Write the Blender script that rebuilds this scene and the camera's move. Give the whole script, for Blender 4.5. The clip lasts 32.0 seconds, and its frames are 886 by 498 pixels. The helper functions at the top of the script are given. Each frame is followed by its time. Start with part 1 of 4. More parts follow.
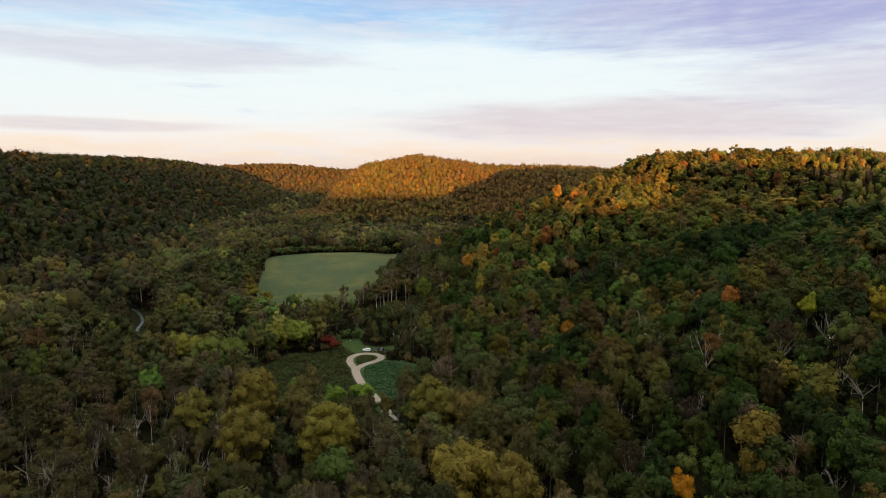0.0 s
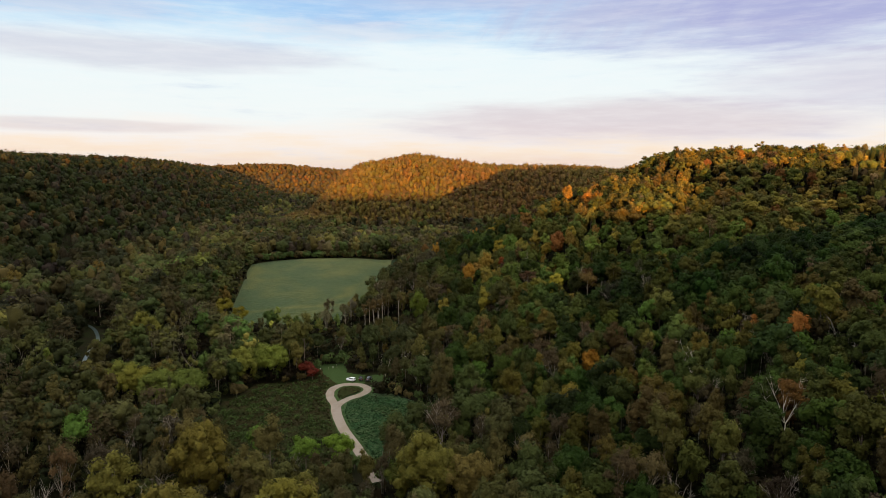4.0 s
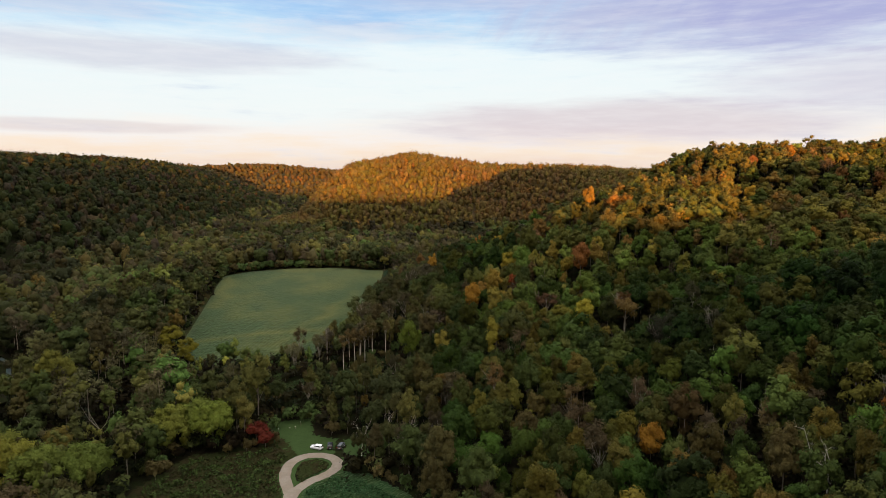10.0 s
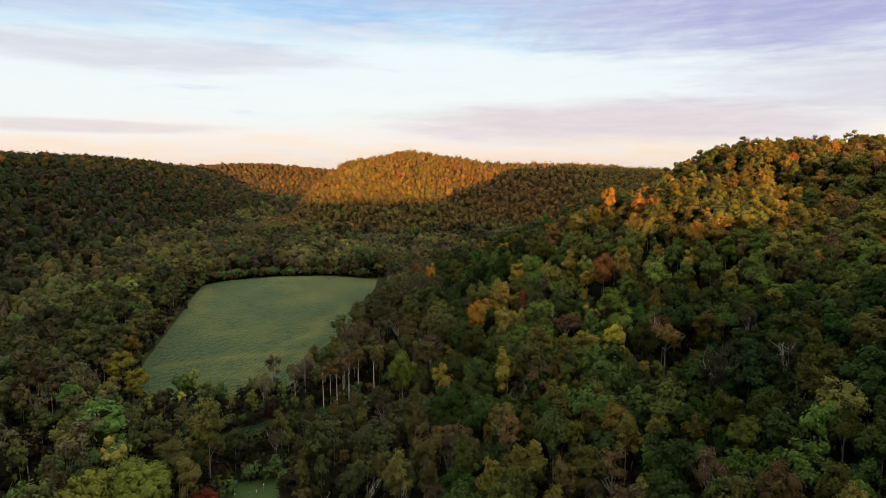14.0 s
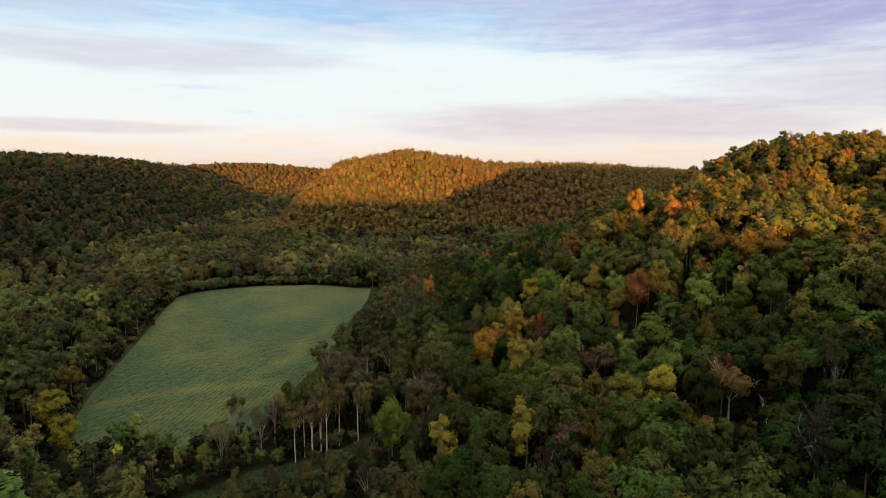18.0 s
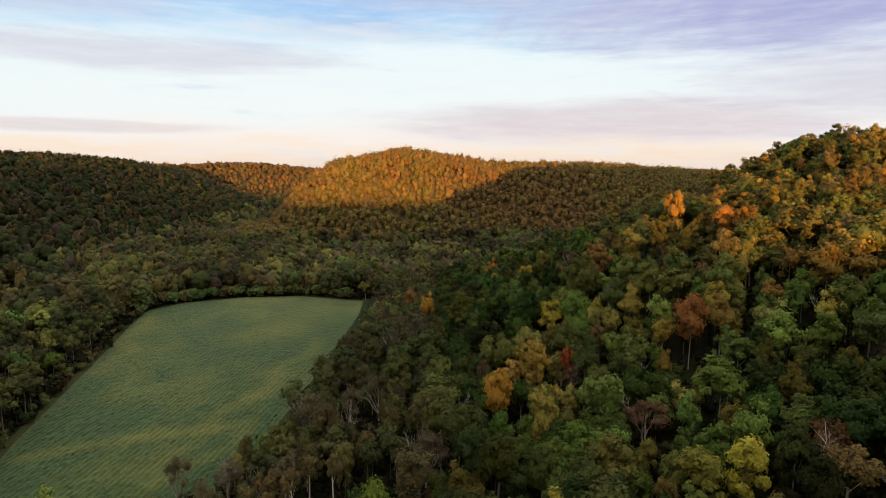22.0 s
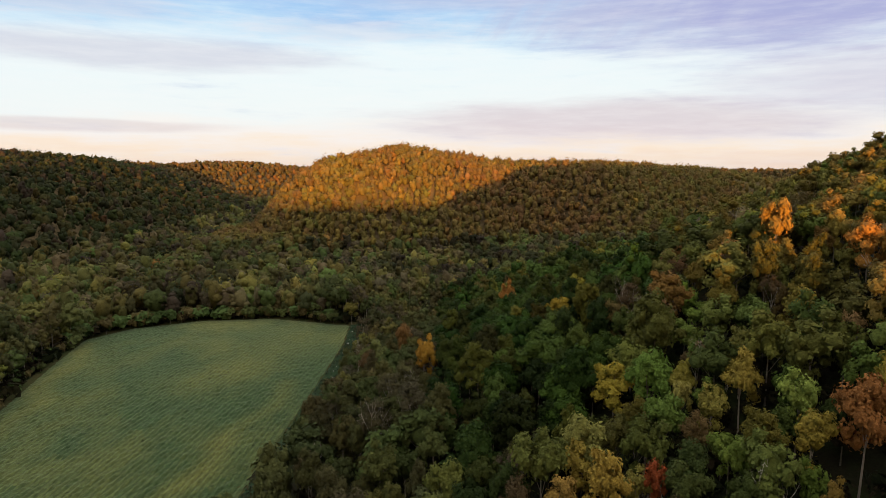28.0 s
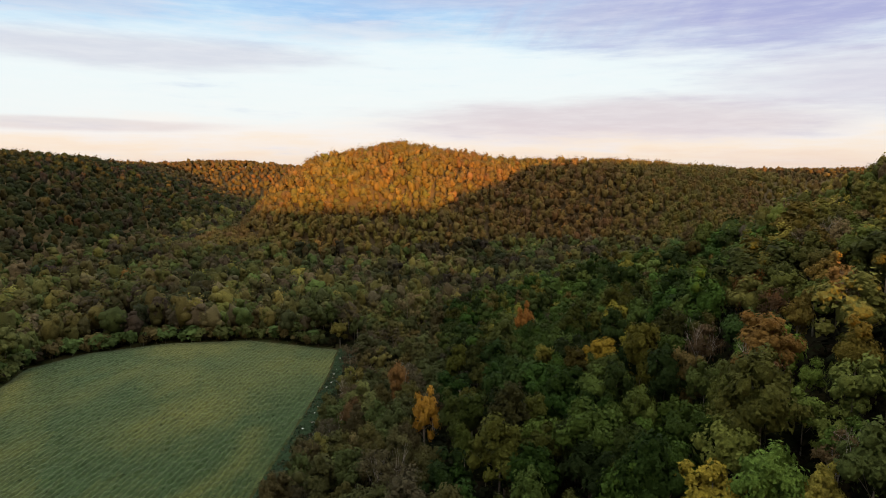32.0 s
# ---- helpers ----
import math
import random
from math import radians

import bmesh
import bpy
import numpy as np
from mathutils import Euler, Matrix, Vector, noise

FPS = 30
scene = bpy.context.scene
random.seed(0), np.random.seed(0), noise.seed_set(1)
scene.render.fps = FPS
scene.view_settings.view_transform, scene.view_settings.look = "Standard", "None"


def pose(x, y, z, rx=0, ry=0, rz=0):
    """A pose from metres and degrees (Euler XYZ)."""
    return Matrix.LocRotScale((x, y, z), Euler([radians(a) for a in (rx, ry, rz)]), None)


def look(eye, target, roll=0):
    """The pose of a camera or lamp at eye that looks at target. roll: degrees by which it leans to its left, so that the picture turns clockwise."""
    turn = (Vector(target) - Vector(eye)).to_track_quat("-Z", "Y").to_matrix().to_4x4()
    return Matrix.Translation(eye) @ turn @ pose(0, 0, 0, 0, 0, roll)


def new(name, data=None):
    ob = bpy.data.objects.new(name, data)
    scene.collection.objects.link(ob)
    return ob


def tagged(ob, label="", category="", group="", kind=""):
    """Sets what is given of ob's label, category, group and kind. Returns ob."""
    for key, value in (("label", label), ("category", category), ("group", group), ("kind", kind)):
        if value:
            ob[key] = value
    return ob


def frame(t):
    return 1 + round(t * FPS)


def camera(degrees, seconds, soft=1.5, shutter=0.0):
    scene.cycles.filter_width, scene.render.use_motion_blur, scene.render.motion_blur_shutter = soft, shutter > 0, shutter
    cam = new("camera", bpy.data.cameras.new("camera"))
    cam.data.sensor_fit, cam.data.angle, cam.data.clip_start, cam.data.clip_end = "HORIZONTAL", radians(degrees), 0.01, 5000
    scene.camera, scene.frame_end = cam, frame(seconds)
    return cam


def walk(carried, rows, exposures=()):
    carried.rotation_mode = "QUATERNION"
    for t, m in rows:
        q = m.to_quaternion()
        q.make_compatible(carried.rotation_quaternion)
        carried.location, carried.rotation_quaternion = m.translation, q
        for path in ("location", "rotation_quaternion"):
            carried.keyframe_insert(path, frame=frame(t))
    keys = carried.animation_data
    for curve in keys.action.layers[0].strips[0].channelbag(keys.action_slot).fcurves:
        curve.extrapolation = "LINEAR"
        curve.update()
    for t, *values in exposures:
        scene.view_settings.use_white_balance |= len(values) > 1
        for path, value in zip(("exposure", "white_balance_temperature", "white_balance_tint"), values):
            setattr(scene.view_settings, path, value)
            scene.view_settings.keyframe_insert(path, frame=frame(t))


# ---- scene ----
cam = camera(70, 32.0, 0.4)
PATH = [
    (0, look((0.00, 0.00, 104.54), (0.000, 99.150, 91.532), 0.170)),
    (2, look((0.49, 26.89, 103.78), (0.539, 126.047, 90.822), 0.166)),
    (4, look((0.90, 53.43, 103.06), (1.001, 152.594, 90.152), 0.163)),
    (6, look((1.24, 79.67, 102.39), (1.385, 178.840, 89.521), 0.159)),
    (8, look((1.50, 105.66, 101.76), (1.691, 204.834, 88.929), 0.156)),
    (10, look((1.68, 131.45, 101.18), (1.920, 230.627, 88.376), 0.152)),
    (12, look((1.78, 157.09, 100.65), (2.071, 256.266, 87.862), 0.149)),
    (14, look((1.80, 182.62, 100.17), (2.144, 281.803, 87.387), 0.145)),
    (16, look((1.75, 208.11, 99.74), (2.139, 307.286, 86.951), 0.142)),
    (18, look((1.62, 233.59, 99.35), (2.057, 332.765, 86.555), 0.138)),
    (20, look((1.41, 259.11, 99.01), (1.897, 358.288, 86.197), 0.135)),
    (22, look((1.12, 284.73, 98.71), (1.660, 383.906, 85.878), 0.131)),
    (24, look((0.76, 310.50, 98.46), (1.344, 409.667, 85.599), 0.128)),
    (26, look((0.32, 336.46, 98.26), (0.951, 435.622, 85.359), 0.124)),
    (28, look((-0.20, 362.66, 98.11), (0.481, 461.819, 85.157), 0.121)),
    (30, look((-0.80, 389.16, 98.00), (-0.068, 488.308, 84.995), 0.117)),
    (32, look((-1.47, 416.00, 97.94), (-0.694, 515.139, 84.872), 0.114)),
]
walk(cam, PATH)

# ---------------------------------------------------------------- light
SUN_WAY = Vector((-0.133, 0.98, -0.031)).normalized()      # the way that the sunlight travels
sun = new("sun", bpy.data.lights.new("sun", "SUN"))
sun.data.energy, sun.data.angle, sun.data.color = 5.0, radians(0.5), (1.0, 0.45, 0.13)
sun.rotation_euler = SUN_WAY.to_track_quat("-Z", "Y").to_euler()
scene.view_settings.exposure = 1.6


class Nodes:
    """Short writing for node trees."""

    def __init__(self, tree):
        self.tree = tree
        tree.nodes.clear()

    def add(self, kind, **settings):
        n = self.tree.nodes.new(kind)
        for key, value in settings.items():
            setattr(n, key, value)
        return n

    def put(self, socket, value):
        if isinstance(value, bpy.types.NodeSocket):
            self.tree.links.new(value, socket)
        elif value is not None:
            socket.default_value = value

    def math(self, op, a, b=None, c=None, clamp=False):
        n = self.add("ShaderNodeMath", operation=op, use_clamp=clamp)
        for s, v in zip(n.inputs, (a, b, c)):
            self.put(s, v)
        return n.outputs[0]

    def mix(self, f, a, b, blend="MIX"):
        n = self.add("ShaderNodeMix", data_type="RGBA", blend_type=blend)
        self.put(n.inputs[0], f), self.put(n.inputs[6], a), self.put(n.inputs[7], b)
        return n.outputs[2]

    def ramp(self, f, stops):
        n = self.add("ShaderNodeValToRGB")
        e = n.color_ramp.elements
        while len(e) < len(stops):
            e.new(0.5)
        for k, (p, c) in zip(e, stops):
            k.position, k.color = p, (*c, 1) if len(c) == 3 else c
        self.put(n.inputs[0], f)
        return n.outputs[0]

    def noise(self, v, scale, detail=3.0, rough=0.55):
        n = self.add("ShaderNodeTexNoise")
        self.put(n.inputs["Vector"], v)
        n.inputs["Scale"].default_value, n.inputs["Detail"].default_value, n.inputs["Roughness"].default_value = scale, detail, rough
        return n.outputs[0]

    def range(self, v, a, b, c=0.0, d=1.0):
        n = self.add("ShaderNodeMapRange", interpolation_type="SMOOTHSTEP")
        self.put(n.inputs[0], v)
        for s, x in zip(n.inputs[1:5], (a, b, c, d)):
            s.default_value = x
        return n.outputs[0]


def make_world():
    """High thin morning cloud in streaks over a clear sky."""
    w = bpy.data.worlds.new("sky")
    w.use_nodes = True
    scene.world = w
    k = Nodes(w.node_tree)
    sky = k.add("ShaderNodeTexSky", sky_type="NISHITA", sun_disc=False)
    sky.sun_elevation, sky.sun_rotation = radians(1.8), math.pi - 0.135
    way = k.add("ShaderNodeTexCoord").outputs["Generated"]
    xyz = k.add("ShaderNodeSeparateXYZ")
    k.put(xyz.inputs[0], way)
    u = k.math("ARCTAN2", xyz.outputs[0], xyz.outputs[1])
    v = k.math("ARCSINE", xyz.outputs[2])
    flat = k.add("ShaderNodeCombineXYZ")
    k.put(flat.inputs[0], k.math("MULTIPLY", u, 2.2)), k.put(flat.inputs[1], k.math("MULTIPLY", v, 16.0))
    wisps = k.noise(flat.outputs[0], 2.0, 6.0, 0.6)
    fine = k.noise(flat.outputs[0], 6.0, 5.0, 0.62)
    wob = k.math("MULTIPLY_ADD", wisps, 0.10, k.math("ADD", v, -0.05))
    haze = k.ramp(k.math("MULTIPLY", k.math("MAXIMUM", wob, 0.0), 1 / 0.6), [
        (0.0, (0.92, 0.75, 0.64)), (0.035, (0.98, 0.84, 0.70)), (0.075, (0.94, 0.91, 0.90)), (0.125, (0.88, 0.95, 0.99)),
        (0.27, (0.85, 0.95, 1.0)), (0.35, (0.52, 0.74, 0.96)), (0.43, (0.38, 0.58, 0.88)), (1.0, (0.3, 0.45, 0.75))])

    def bank(u0, v0, su, sv, lo=0.32, hi=0.62, tex=None):
        a = k.math("POWER", k.math("MULTIPLY", k.math("SUBTRACT", u, u0), 1 / su), 2.0)
        b = k.math("POWER", k.math("MULTIPLY", k.math("SUBTRACT", v, v0), 1 / sv), 2.0)
        r = k.math("SUBTRACT", 1.0, k.math("SQRT", k.math("ADD", a, b)), clamp=True)
        return k.range(k.math("MULTIPLY_ADD", tex or wisps, 0.6, k.math("MULTIPLY", r, 0.62)), lo, hi)

    c = haze
    blue = bank(-0.20, 0.27, 0.52, 0.075)
    c = k.mix(k.math("MULTIPLY", blue, 0.65), c, (0.30, 0.55, 0.92, 1))
    c = k.mix(k.math("MULTIPLY", bank(0.48, 0.235, 0.46, 0.12, 0.34, 0.72), 0.9), c, (0.40, 0.40, 0.70, 1))
    c = k.mix(k.math("MULTIPLY", bank(0.02, 0.25, 0.40, 0.035, 0.4, 0.8), 0.6), c, (0.55, 0.60, 0.80, 1))
    c = k.mix(k.math("MULTIPLY", bank(0.26, 0.068, 0.50, 0.046, 0.34, 0.72), 0.85), c, (0.70, 0.63, 0.71, 1))
    c = k.mix(k.math("MULTIPLY", bank(0.58, 0.11, 0.30, 0.07, 0.4, 0.8), 0.7), c, (0.62, 0.58, 0.74, 1))
    c = k.mix(k.math("MULTIPLY", bank(-0.42, 0.155, 0.40, 0.035, 0.36, 0.7), 0.75), c, (0.64, 0.65, 0.78, 1))
    c = k.mix(k.math("MULTIPLY", bank(-0.50, 0.055, 0.30, 0.014, 0.4, 0.7), 0.6), c, (0.74, 0.65, 0.68, 1))
    c = k.mix(k.math("MULTIPLY", bank(-0.55, 0.215, 0.30, 0.035, 0.4, 0.8, fine), 0.55), c, (0.58, 0.62, 0.80, 1))
    slant = k.add("ShaderNodeCombineXYZ")                       # trails of falling ice under the high cloud
    k.put(slant.inputs[0], k.math("MULTIPLY", k.math("MULTIPLY_ADD", v, -0.8, u), 16.0)), k.put(slant.inputs[1], k.math("MULTIPLY", k.math("MULTIPLY_ADD", u, 0.8, v), 3.0))
    trails = k.noise(slant.outputs[0], 2.0, 5.0, 0.6)
    c = k.mix(k.math("MULTIPLY", bank(0.24, 0.215, 0.34, 0.07, 0.5, 0.85, trails), 0.7), c, (0.50, 0.53, 0.76, 1))
    c = k.mix(k.math("MULTIPLY", bank(-0.02, 0.262, 0.30, 0.03, 0.42, 0.8, trails), 0.5), c, (0.42, 0.55, 0.84, 1))
    c = k.mix(k.math("MULTIPLY", bank(-0.12, 0.20, 0.36, 0.035, 0.5, 0.85, fine), 0.5), c, (0.70, 0.72, 0.84, 1))
    c = k.mix(k.range(fine, 0.35, 0.75, 0.0, 0.22), c, (0.97, 0.97, 1.0, 1))
    c = k.mix(k.range(v, 0.27, 0.75), c, k.mix(wisps, (2.1, 2.05, 2.03, 1), (2.9, 2.78, 2.65, 1)))
    dot = k.add("ShaderNodeVectorMath", operation="DOT_PRODUCT")
    k.put(dot.inputs[0], way)
    dot.inputs[1].default_value = -SUN_WAY
    glow = k.math("POWER", k.math("MAXIMUM", dot.outputs["Value"], 0.0), 4.0)
    c = k.mix(k.math("MULTIPLY", glow, 1.0), c, (1.6, 1.15, 0.75, 1))
    below = k.range(v, -0.02, -0.002)
    c = k.mix(below, (0.10, 0.10, 0.06, 1), c)
    b1, b2 = k.add("ShaderNodeBackground"), k.add("ShaderNodeBackground")
    k.put(b1.inputs[0], sky.outputs[0]), k.put(b2.inputs[0], c)
    b1.inputs[1].default_value, b2.inputs[1].default_value = 0.012, 0.305
    s = k.add("ShaderNodeAddShader")
    k.put(s.inputs[0], b1.outputs[0]), k.put(s.inputs[1], b2.outputs[0])
    k.put(k.add("ShaderNodeOutputWorld").inputs[0], s.outputs[0])


make_world()


# ---------------------------------------------------------------- materials
def material(name, colour, rough=0.8, metal=0.0, vary=0.35, scale=1.0, bump=0.0, second=None, leaf=0.0, tint=None, spec=0.3):
    """A surface whose colour varies at two sizes. tint: 'object' or the name of a mesh attribute that carries the colour."""
    m = bpy.data.materials.new(name)
    m.use_nodes = True
    k = Nodes(m.node_tree)
    place = k.add("ShaderNodeNewGeometry").outputs["Position"]
    big, small = k.noise(place, 0.12 * scale, 3.0), k.noise(place, 1.6 * scale, 4.0, 0.65)
    if tint == "object":
        base = k.add("ShaderNodeObjectInfo").outputs["Color"]
    elif tint:
        base = k.add("ShaderNodeAttribute", attribute_name=tint).outputs["Color"]
    else:
        base = (*colour, 1)
    if second:
        base = k.mix(k.range(big, 0.42, 0.60), base, (*second, 1))
    amount = k.math("MULTIPLY_ADD", k.math("ADD", k.math("MULTIPLY", big, 0.5), small), 2.0 * vary, 1.0 - 1.5 * vary)
    grey = k.add("ShaderNodeCombineColor")
    for s in grey.inputs[:3]:
        k.put(s, amount)
    c = k.mix(1.0, base, grey.outputs[0], "MULTIPLY")
    p = k.add("ShaderNodeBsdfPrincipled")
    k.put(p.inputs["Base Color"], c)
    p.inputs["Roughness"].default_value, p.inputs["Metallic"].default_value = rough, metal
    p.inputs["Specular IOR Level"].default_value = spec
    if bump:
        b = k.add("ShaderNodeBump")
        b.inputs["Distance"].default_value = bump
        k.put(b.inputs["Height"], small), k.put(p.inputs["Normal"], b.outputs[0])
    out = p.outputs[0]
    if leaf:
        t = k.add("ShaderNodeBsdfTranslucent")
        k.put(t.inputs[0], c)
        mixer = k.add("ShaderNodeMixShader")
        mixer.inputs[0].default_value = leaf
        k.put(mixer.inputs[1], out), k.put(mixer.inputs[2], t.outputs[0])
        out = mixer.outputs[0]
    k.put(k.add("ShaderNodeOutputMaterial").inputs[0], out)
    return m


# near-black: the shade under the trees put into the floor's colour
FLOOR = material("shaded_forest_floor", (0.013, 0.012, 0.007), 0.95, vary=0.5, scale=1.0, second=(0.012, 0.015, 0.006), bump=0.3, spec=0.0)
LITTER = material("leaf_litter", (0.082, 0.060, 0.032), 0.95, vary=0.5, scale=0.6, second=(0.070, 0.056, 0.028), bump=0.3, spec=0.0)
LEAF = material("leaves", (0.06, 0.08, 0.02), 0.75, vary=0.75, scale=1.8, bump=0.45, leaf=0.08, tint="object", spec=0.04)
WOODS = material("woodland", (0.06, 0.08, 0.02), 0.8, vary=0.7, scale=1.3, bump=0.45, leaf=0.08, tint="tint", spec=0.04)
BARK = material("bark", (0.13, 0.105, 0.08), 0.9, vary=0.5, scale=2.0, bump=0.05)
ASH_BARK = material("ash_bark", (0.22, 0.19, 0.155), 0.9, vary=0.45, scale=2.0, bump=0.04)
PALE_BARK = material("pale_bark", (0.36, 0.32, 0.27), 0.85, vary=0.4, scale=1.6, bump=0.03)
GRAVEL = material("gravel", (0.185, 0.155, 0.125), 0.95, vary=0.3, scale=1.5, second=(0.155, 0.125, 0.095), bump=0.04)
VERGE = material("mown_verge", (0.030, 0.050, 0.017), 0.9, vary=0.4, scale=1.5, bump=0.06, spec=0.0)
MEADOW = material("dewy_meadow", (0.020, 0.044, 0.016), 0.9, vary=0.5, scale=1.0, second=(0.021, 0.038, 0.013), bump=0.15, spec=0.0)
ROUGH = material("rough_weeds", (0.020, 0.025, 0.009), 0.9, vary=0.6, scale=0.9, second=(0.022, 0.019, 0.009), bump=0.25, spec=0.0)
CROP = material("crop", (0.10, 0.17, 0.08), 0.85, vary=0.6, scale=0.8, tint="tint", bump=0.15, spec=0.0)
for m in (CROP, MEADOW):                                        # dew
    for n in m.node_tree.nodes:
        if n.type == "BSDF_PRINCIPLED":
            n.inputs["Sheen Weight"].default_value, n.inputs["Sheen Roughness"].default_value = 0.20, 0.38
            n.inputs["Sheen Tint"].default_value = (0.84, 0.96, 0.65, 1)
STONE = material("pale_stone", (0.42, 0.41, 0.38), 0.85, vary=0.35, scale=2.0, bump=0.03)
WATER = material("water", (0.02, 0.035, 0.034), 0.3, vary=0.1, spec=0.5)


def plain(name, colour, rough=0.4, metal=0.0):
    return material(name, colour, rough, metal, vary=0.06, scale=3.0, spec=0.5)


WHITE_PAINT, BLACK_PAINT, GREY_PAINT = plain("white_paint", (0.75, 0.76, 0.78), 0.25), plain("black_paint", (0.015, 0.016, 0.018), 0.2), plain("grey_paint", (0.10, 0.105, 0.11), 0.25, 0.3)
CAR_GLASS, RUBBER, RIM = plain("car_glass", (0.012, 0.015, 0.018), 0.05), plain("rubber", (0.02, 0.02, 0.02), 0.8), plain("rim_metal", (0.5, 0.5, 0.52), 0.3, 0.9)
LAMP_CLEAR, LAMP_RED, POST_WHITE = plain("lamp_clear", (0.7, 0.72, 0.75), 0.1), plain("lamp_red", (0.35, 0.02, 0.02), 0.15), plain("post_white", (0.75, 0.75, 0.72), 0.6)

# ---------------------------------------------------------------- the lie of the land
SPUR = (201, [(-52, 625, 0), (163, 559, 84), (221, 608, 108), (375, 608, 113), (590, 778, 105), (1000, 900, 118)])
# unseen beyond x 265: stepped up to cast shade on the spur's top
NEAR = (188, [(27, 170, 0), (180, 221, 47), (265, 248, 66), (300, 256, 115), (500, 300, 117), (1000, 350, 120)])
EAST = (313, [(259, 250, 42), (264, 330, 66), (215, 400, 40), (201, 490, 52)])
MID = (151, [(-190, 1090, 20), (-114, 1136, 102), (-48, 1155, 114), (86, 1254, 97), (201, 1214, 96), (332, 1305, 91), (645, 1513, 70), (968, 1740, 106)])
LEFT = (343, [(-640, -200, 112), (-617, 502, 121), (-612, 910, 110), (-625, 1350, 107), (-662, 1652, 91), (-620, 1850, 45)])
FAR = (380, [(-1500, 1900, 100), (-950, 2000, 90), (-701, 2040, 91), (-518, 2048, 96), (-335, 2096, 78), (100, 2350, 84), (699, 2297, 78), (1299, 1997, 79)])
# unseen ridge added to shade the valley, notched to let sun onto the hills
UNSEEN_REAR = (420, [(-1800, -900, 168), (-260, -900, 168), (-200, -900, 123), (405, -900, 122), (455, -900, 140), (800, -900, 143), (880, -900, 168), (1800, -900, 168)])
SHOULDER = (209, [(-59, 742, 0), (36, 736, 8), (98, 736, 15), (163, 738, 41), (231, 742, 70), (300, 770, 102), (589, 850, 97)])
RIDGES = (SPUR, SHOULDER, NEAR, EAST, MID, LEFT, FAR, UNSEEN_REAR)


def ridge(x, y, w, line):
    best = np.zeros_like(x)
    for a, b in zip(line[:-1], line[1:]):
        dx, dy = b[0] - a[0], b[1] - a[1]
        s = np.clip(((x - a[0]) * dx + (y - a[1]) * dy) / (dx * dx + dy * dy), 0, 1)
        d2 = ((x - a[0] - s * dx) ** 2 + (y - a[1] - s * dy) ** 2) / (w * w)
        best = np.maximum(best, (a[2] + s * (b[2] - a[2])) * np.clip(1 - d2, 0, 1) ** 2)
    return best


def ground_height(x, y):
    x, y = np.asarray(x, float), np.asarray(y, float)
    return np.maximum(sum(ridge(x, y, w, line) ** 4 for w, line in RIDGES) ** 0.25 - 4.5, 0.0)


def height_at(x, y):
    return float(ground_height(np.array([x]), np.array([y]))[0])


def mesh_from(name, verts, faces, mat, tints=None, smooth=False):
    """A mesh from arrays: faces all of one length; tints: a colour a face."""
    me = bpy.data.meshes.new(name)
    verts, faces = np.asarray(verts, np.float32), np.asarray(faces, np.int32)
    n = faces.shape[1]
    me.vertices.add(len(verts)), me.loops.add(faces.size), me.polygons.add(len(faces))
    me.vertices.foreach_set("co", verts.ravel())
    me.loops.foreach_set("vertex_index", faces.ravel())
    me.polygons.foreach_set("loop_start", np.arange(0, faces.size, n, dtype=np.int32))
    me.polygons.foreach_set("use_smooth", np.full(len(faces), smooth))
    if tints is not None:
        at = me.attributes.new("tint", "FLOAT_COLOR", "FACE")
        at.data.foreach_set("color", np.c_[tints, np.ones(len(tints))].astype(np.float32).ravel())
    me.materials.append(mat)
    me.update(calc_edges=True)
    return me


def grid_faces(nx, ny):
    i = np.arange(nx - 1)[:, None] * ny + np.arange(ny - 1)[None, :]
    return np.stack([i, i + ny, i + ny + 1, i + 1], -1).reshape(-1, 4)


def steps(*parts):
    return np.concatenate([np.arange(a, b, s, dtype=float) for a, b, s in parts])


gx = steps((-4500, -900, 120), (-900, -260, 20), (-260, 320, 6), (320, 1100, 20), (1100, 4501, 120))
gy = steps((-4500, -1500, 150), (-1500, -100, 40), (-100, 120, 20), (120, 820, 6), (820, 1500, 15), (1500, 2600, 30), (2600, 4801, 150))
GX, GY = np.meshgrid(gx, gy, indexing="ij")
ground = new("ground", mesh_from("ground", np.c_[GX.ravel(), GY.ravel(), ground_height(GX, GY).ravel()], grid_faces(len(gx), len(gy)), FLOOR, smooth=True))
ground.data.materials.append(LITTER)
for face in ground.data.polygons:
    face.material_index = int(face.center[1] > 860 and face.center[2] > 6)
tagged(ground, "leaf-littered forest floor of a wooded valley, darkened for tree shade", "ground", kind="structure")

FIELD = [(-128, 449), (-97, 443), (-66, 463), (-61, 500), (-57, 600), (-53, 700), (-55, 742), (-75, 752), (-108, 763), (-150, 757), (-185, 738), (-200, 712), (-190, 664), (-170, 582), (-151, 500), (-141, 468)]
GRASS = [(-41, 322), (-33, 328), (-22, 323), (-10, 310), (-5, 298), (-6, 280), (-12, 268), (-22, 262), (-29, 280), (-39, 300)]
WEEDS = [(-51, 340), (-58, 352), (-70, 342), (-84, 340), (-92, 318), (-92, 296), (-80, 262), (-60, 252), (-32, 256), (-42, 290), (-47, 310)]
LAWN = [(-53, 344), (-62, 362), (-60, 372), (-50, 374), (-46, 360), (-31, 356), (-25, 349), (-26, 338), (-33, 346)]
GLADE = [(-76, 398), (-66, 400), (-50, 411), (-34, 422), (-12, 432), (-14, 446), (-38, 434), (-58, 430), (-72, 416), (-80, 406)]
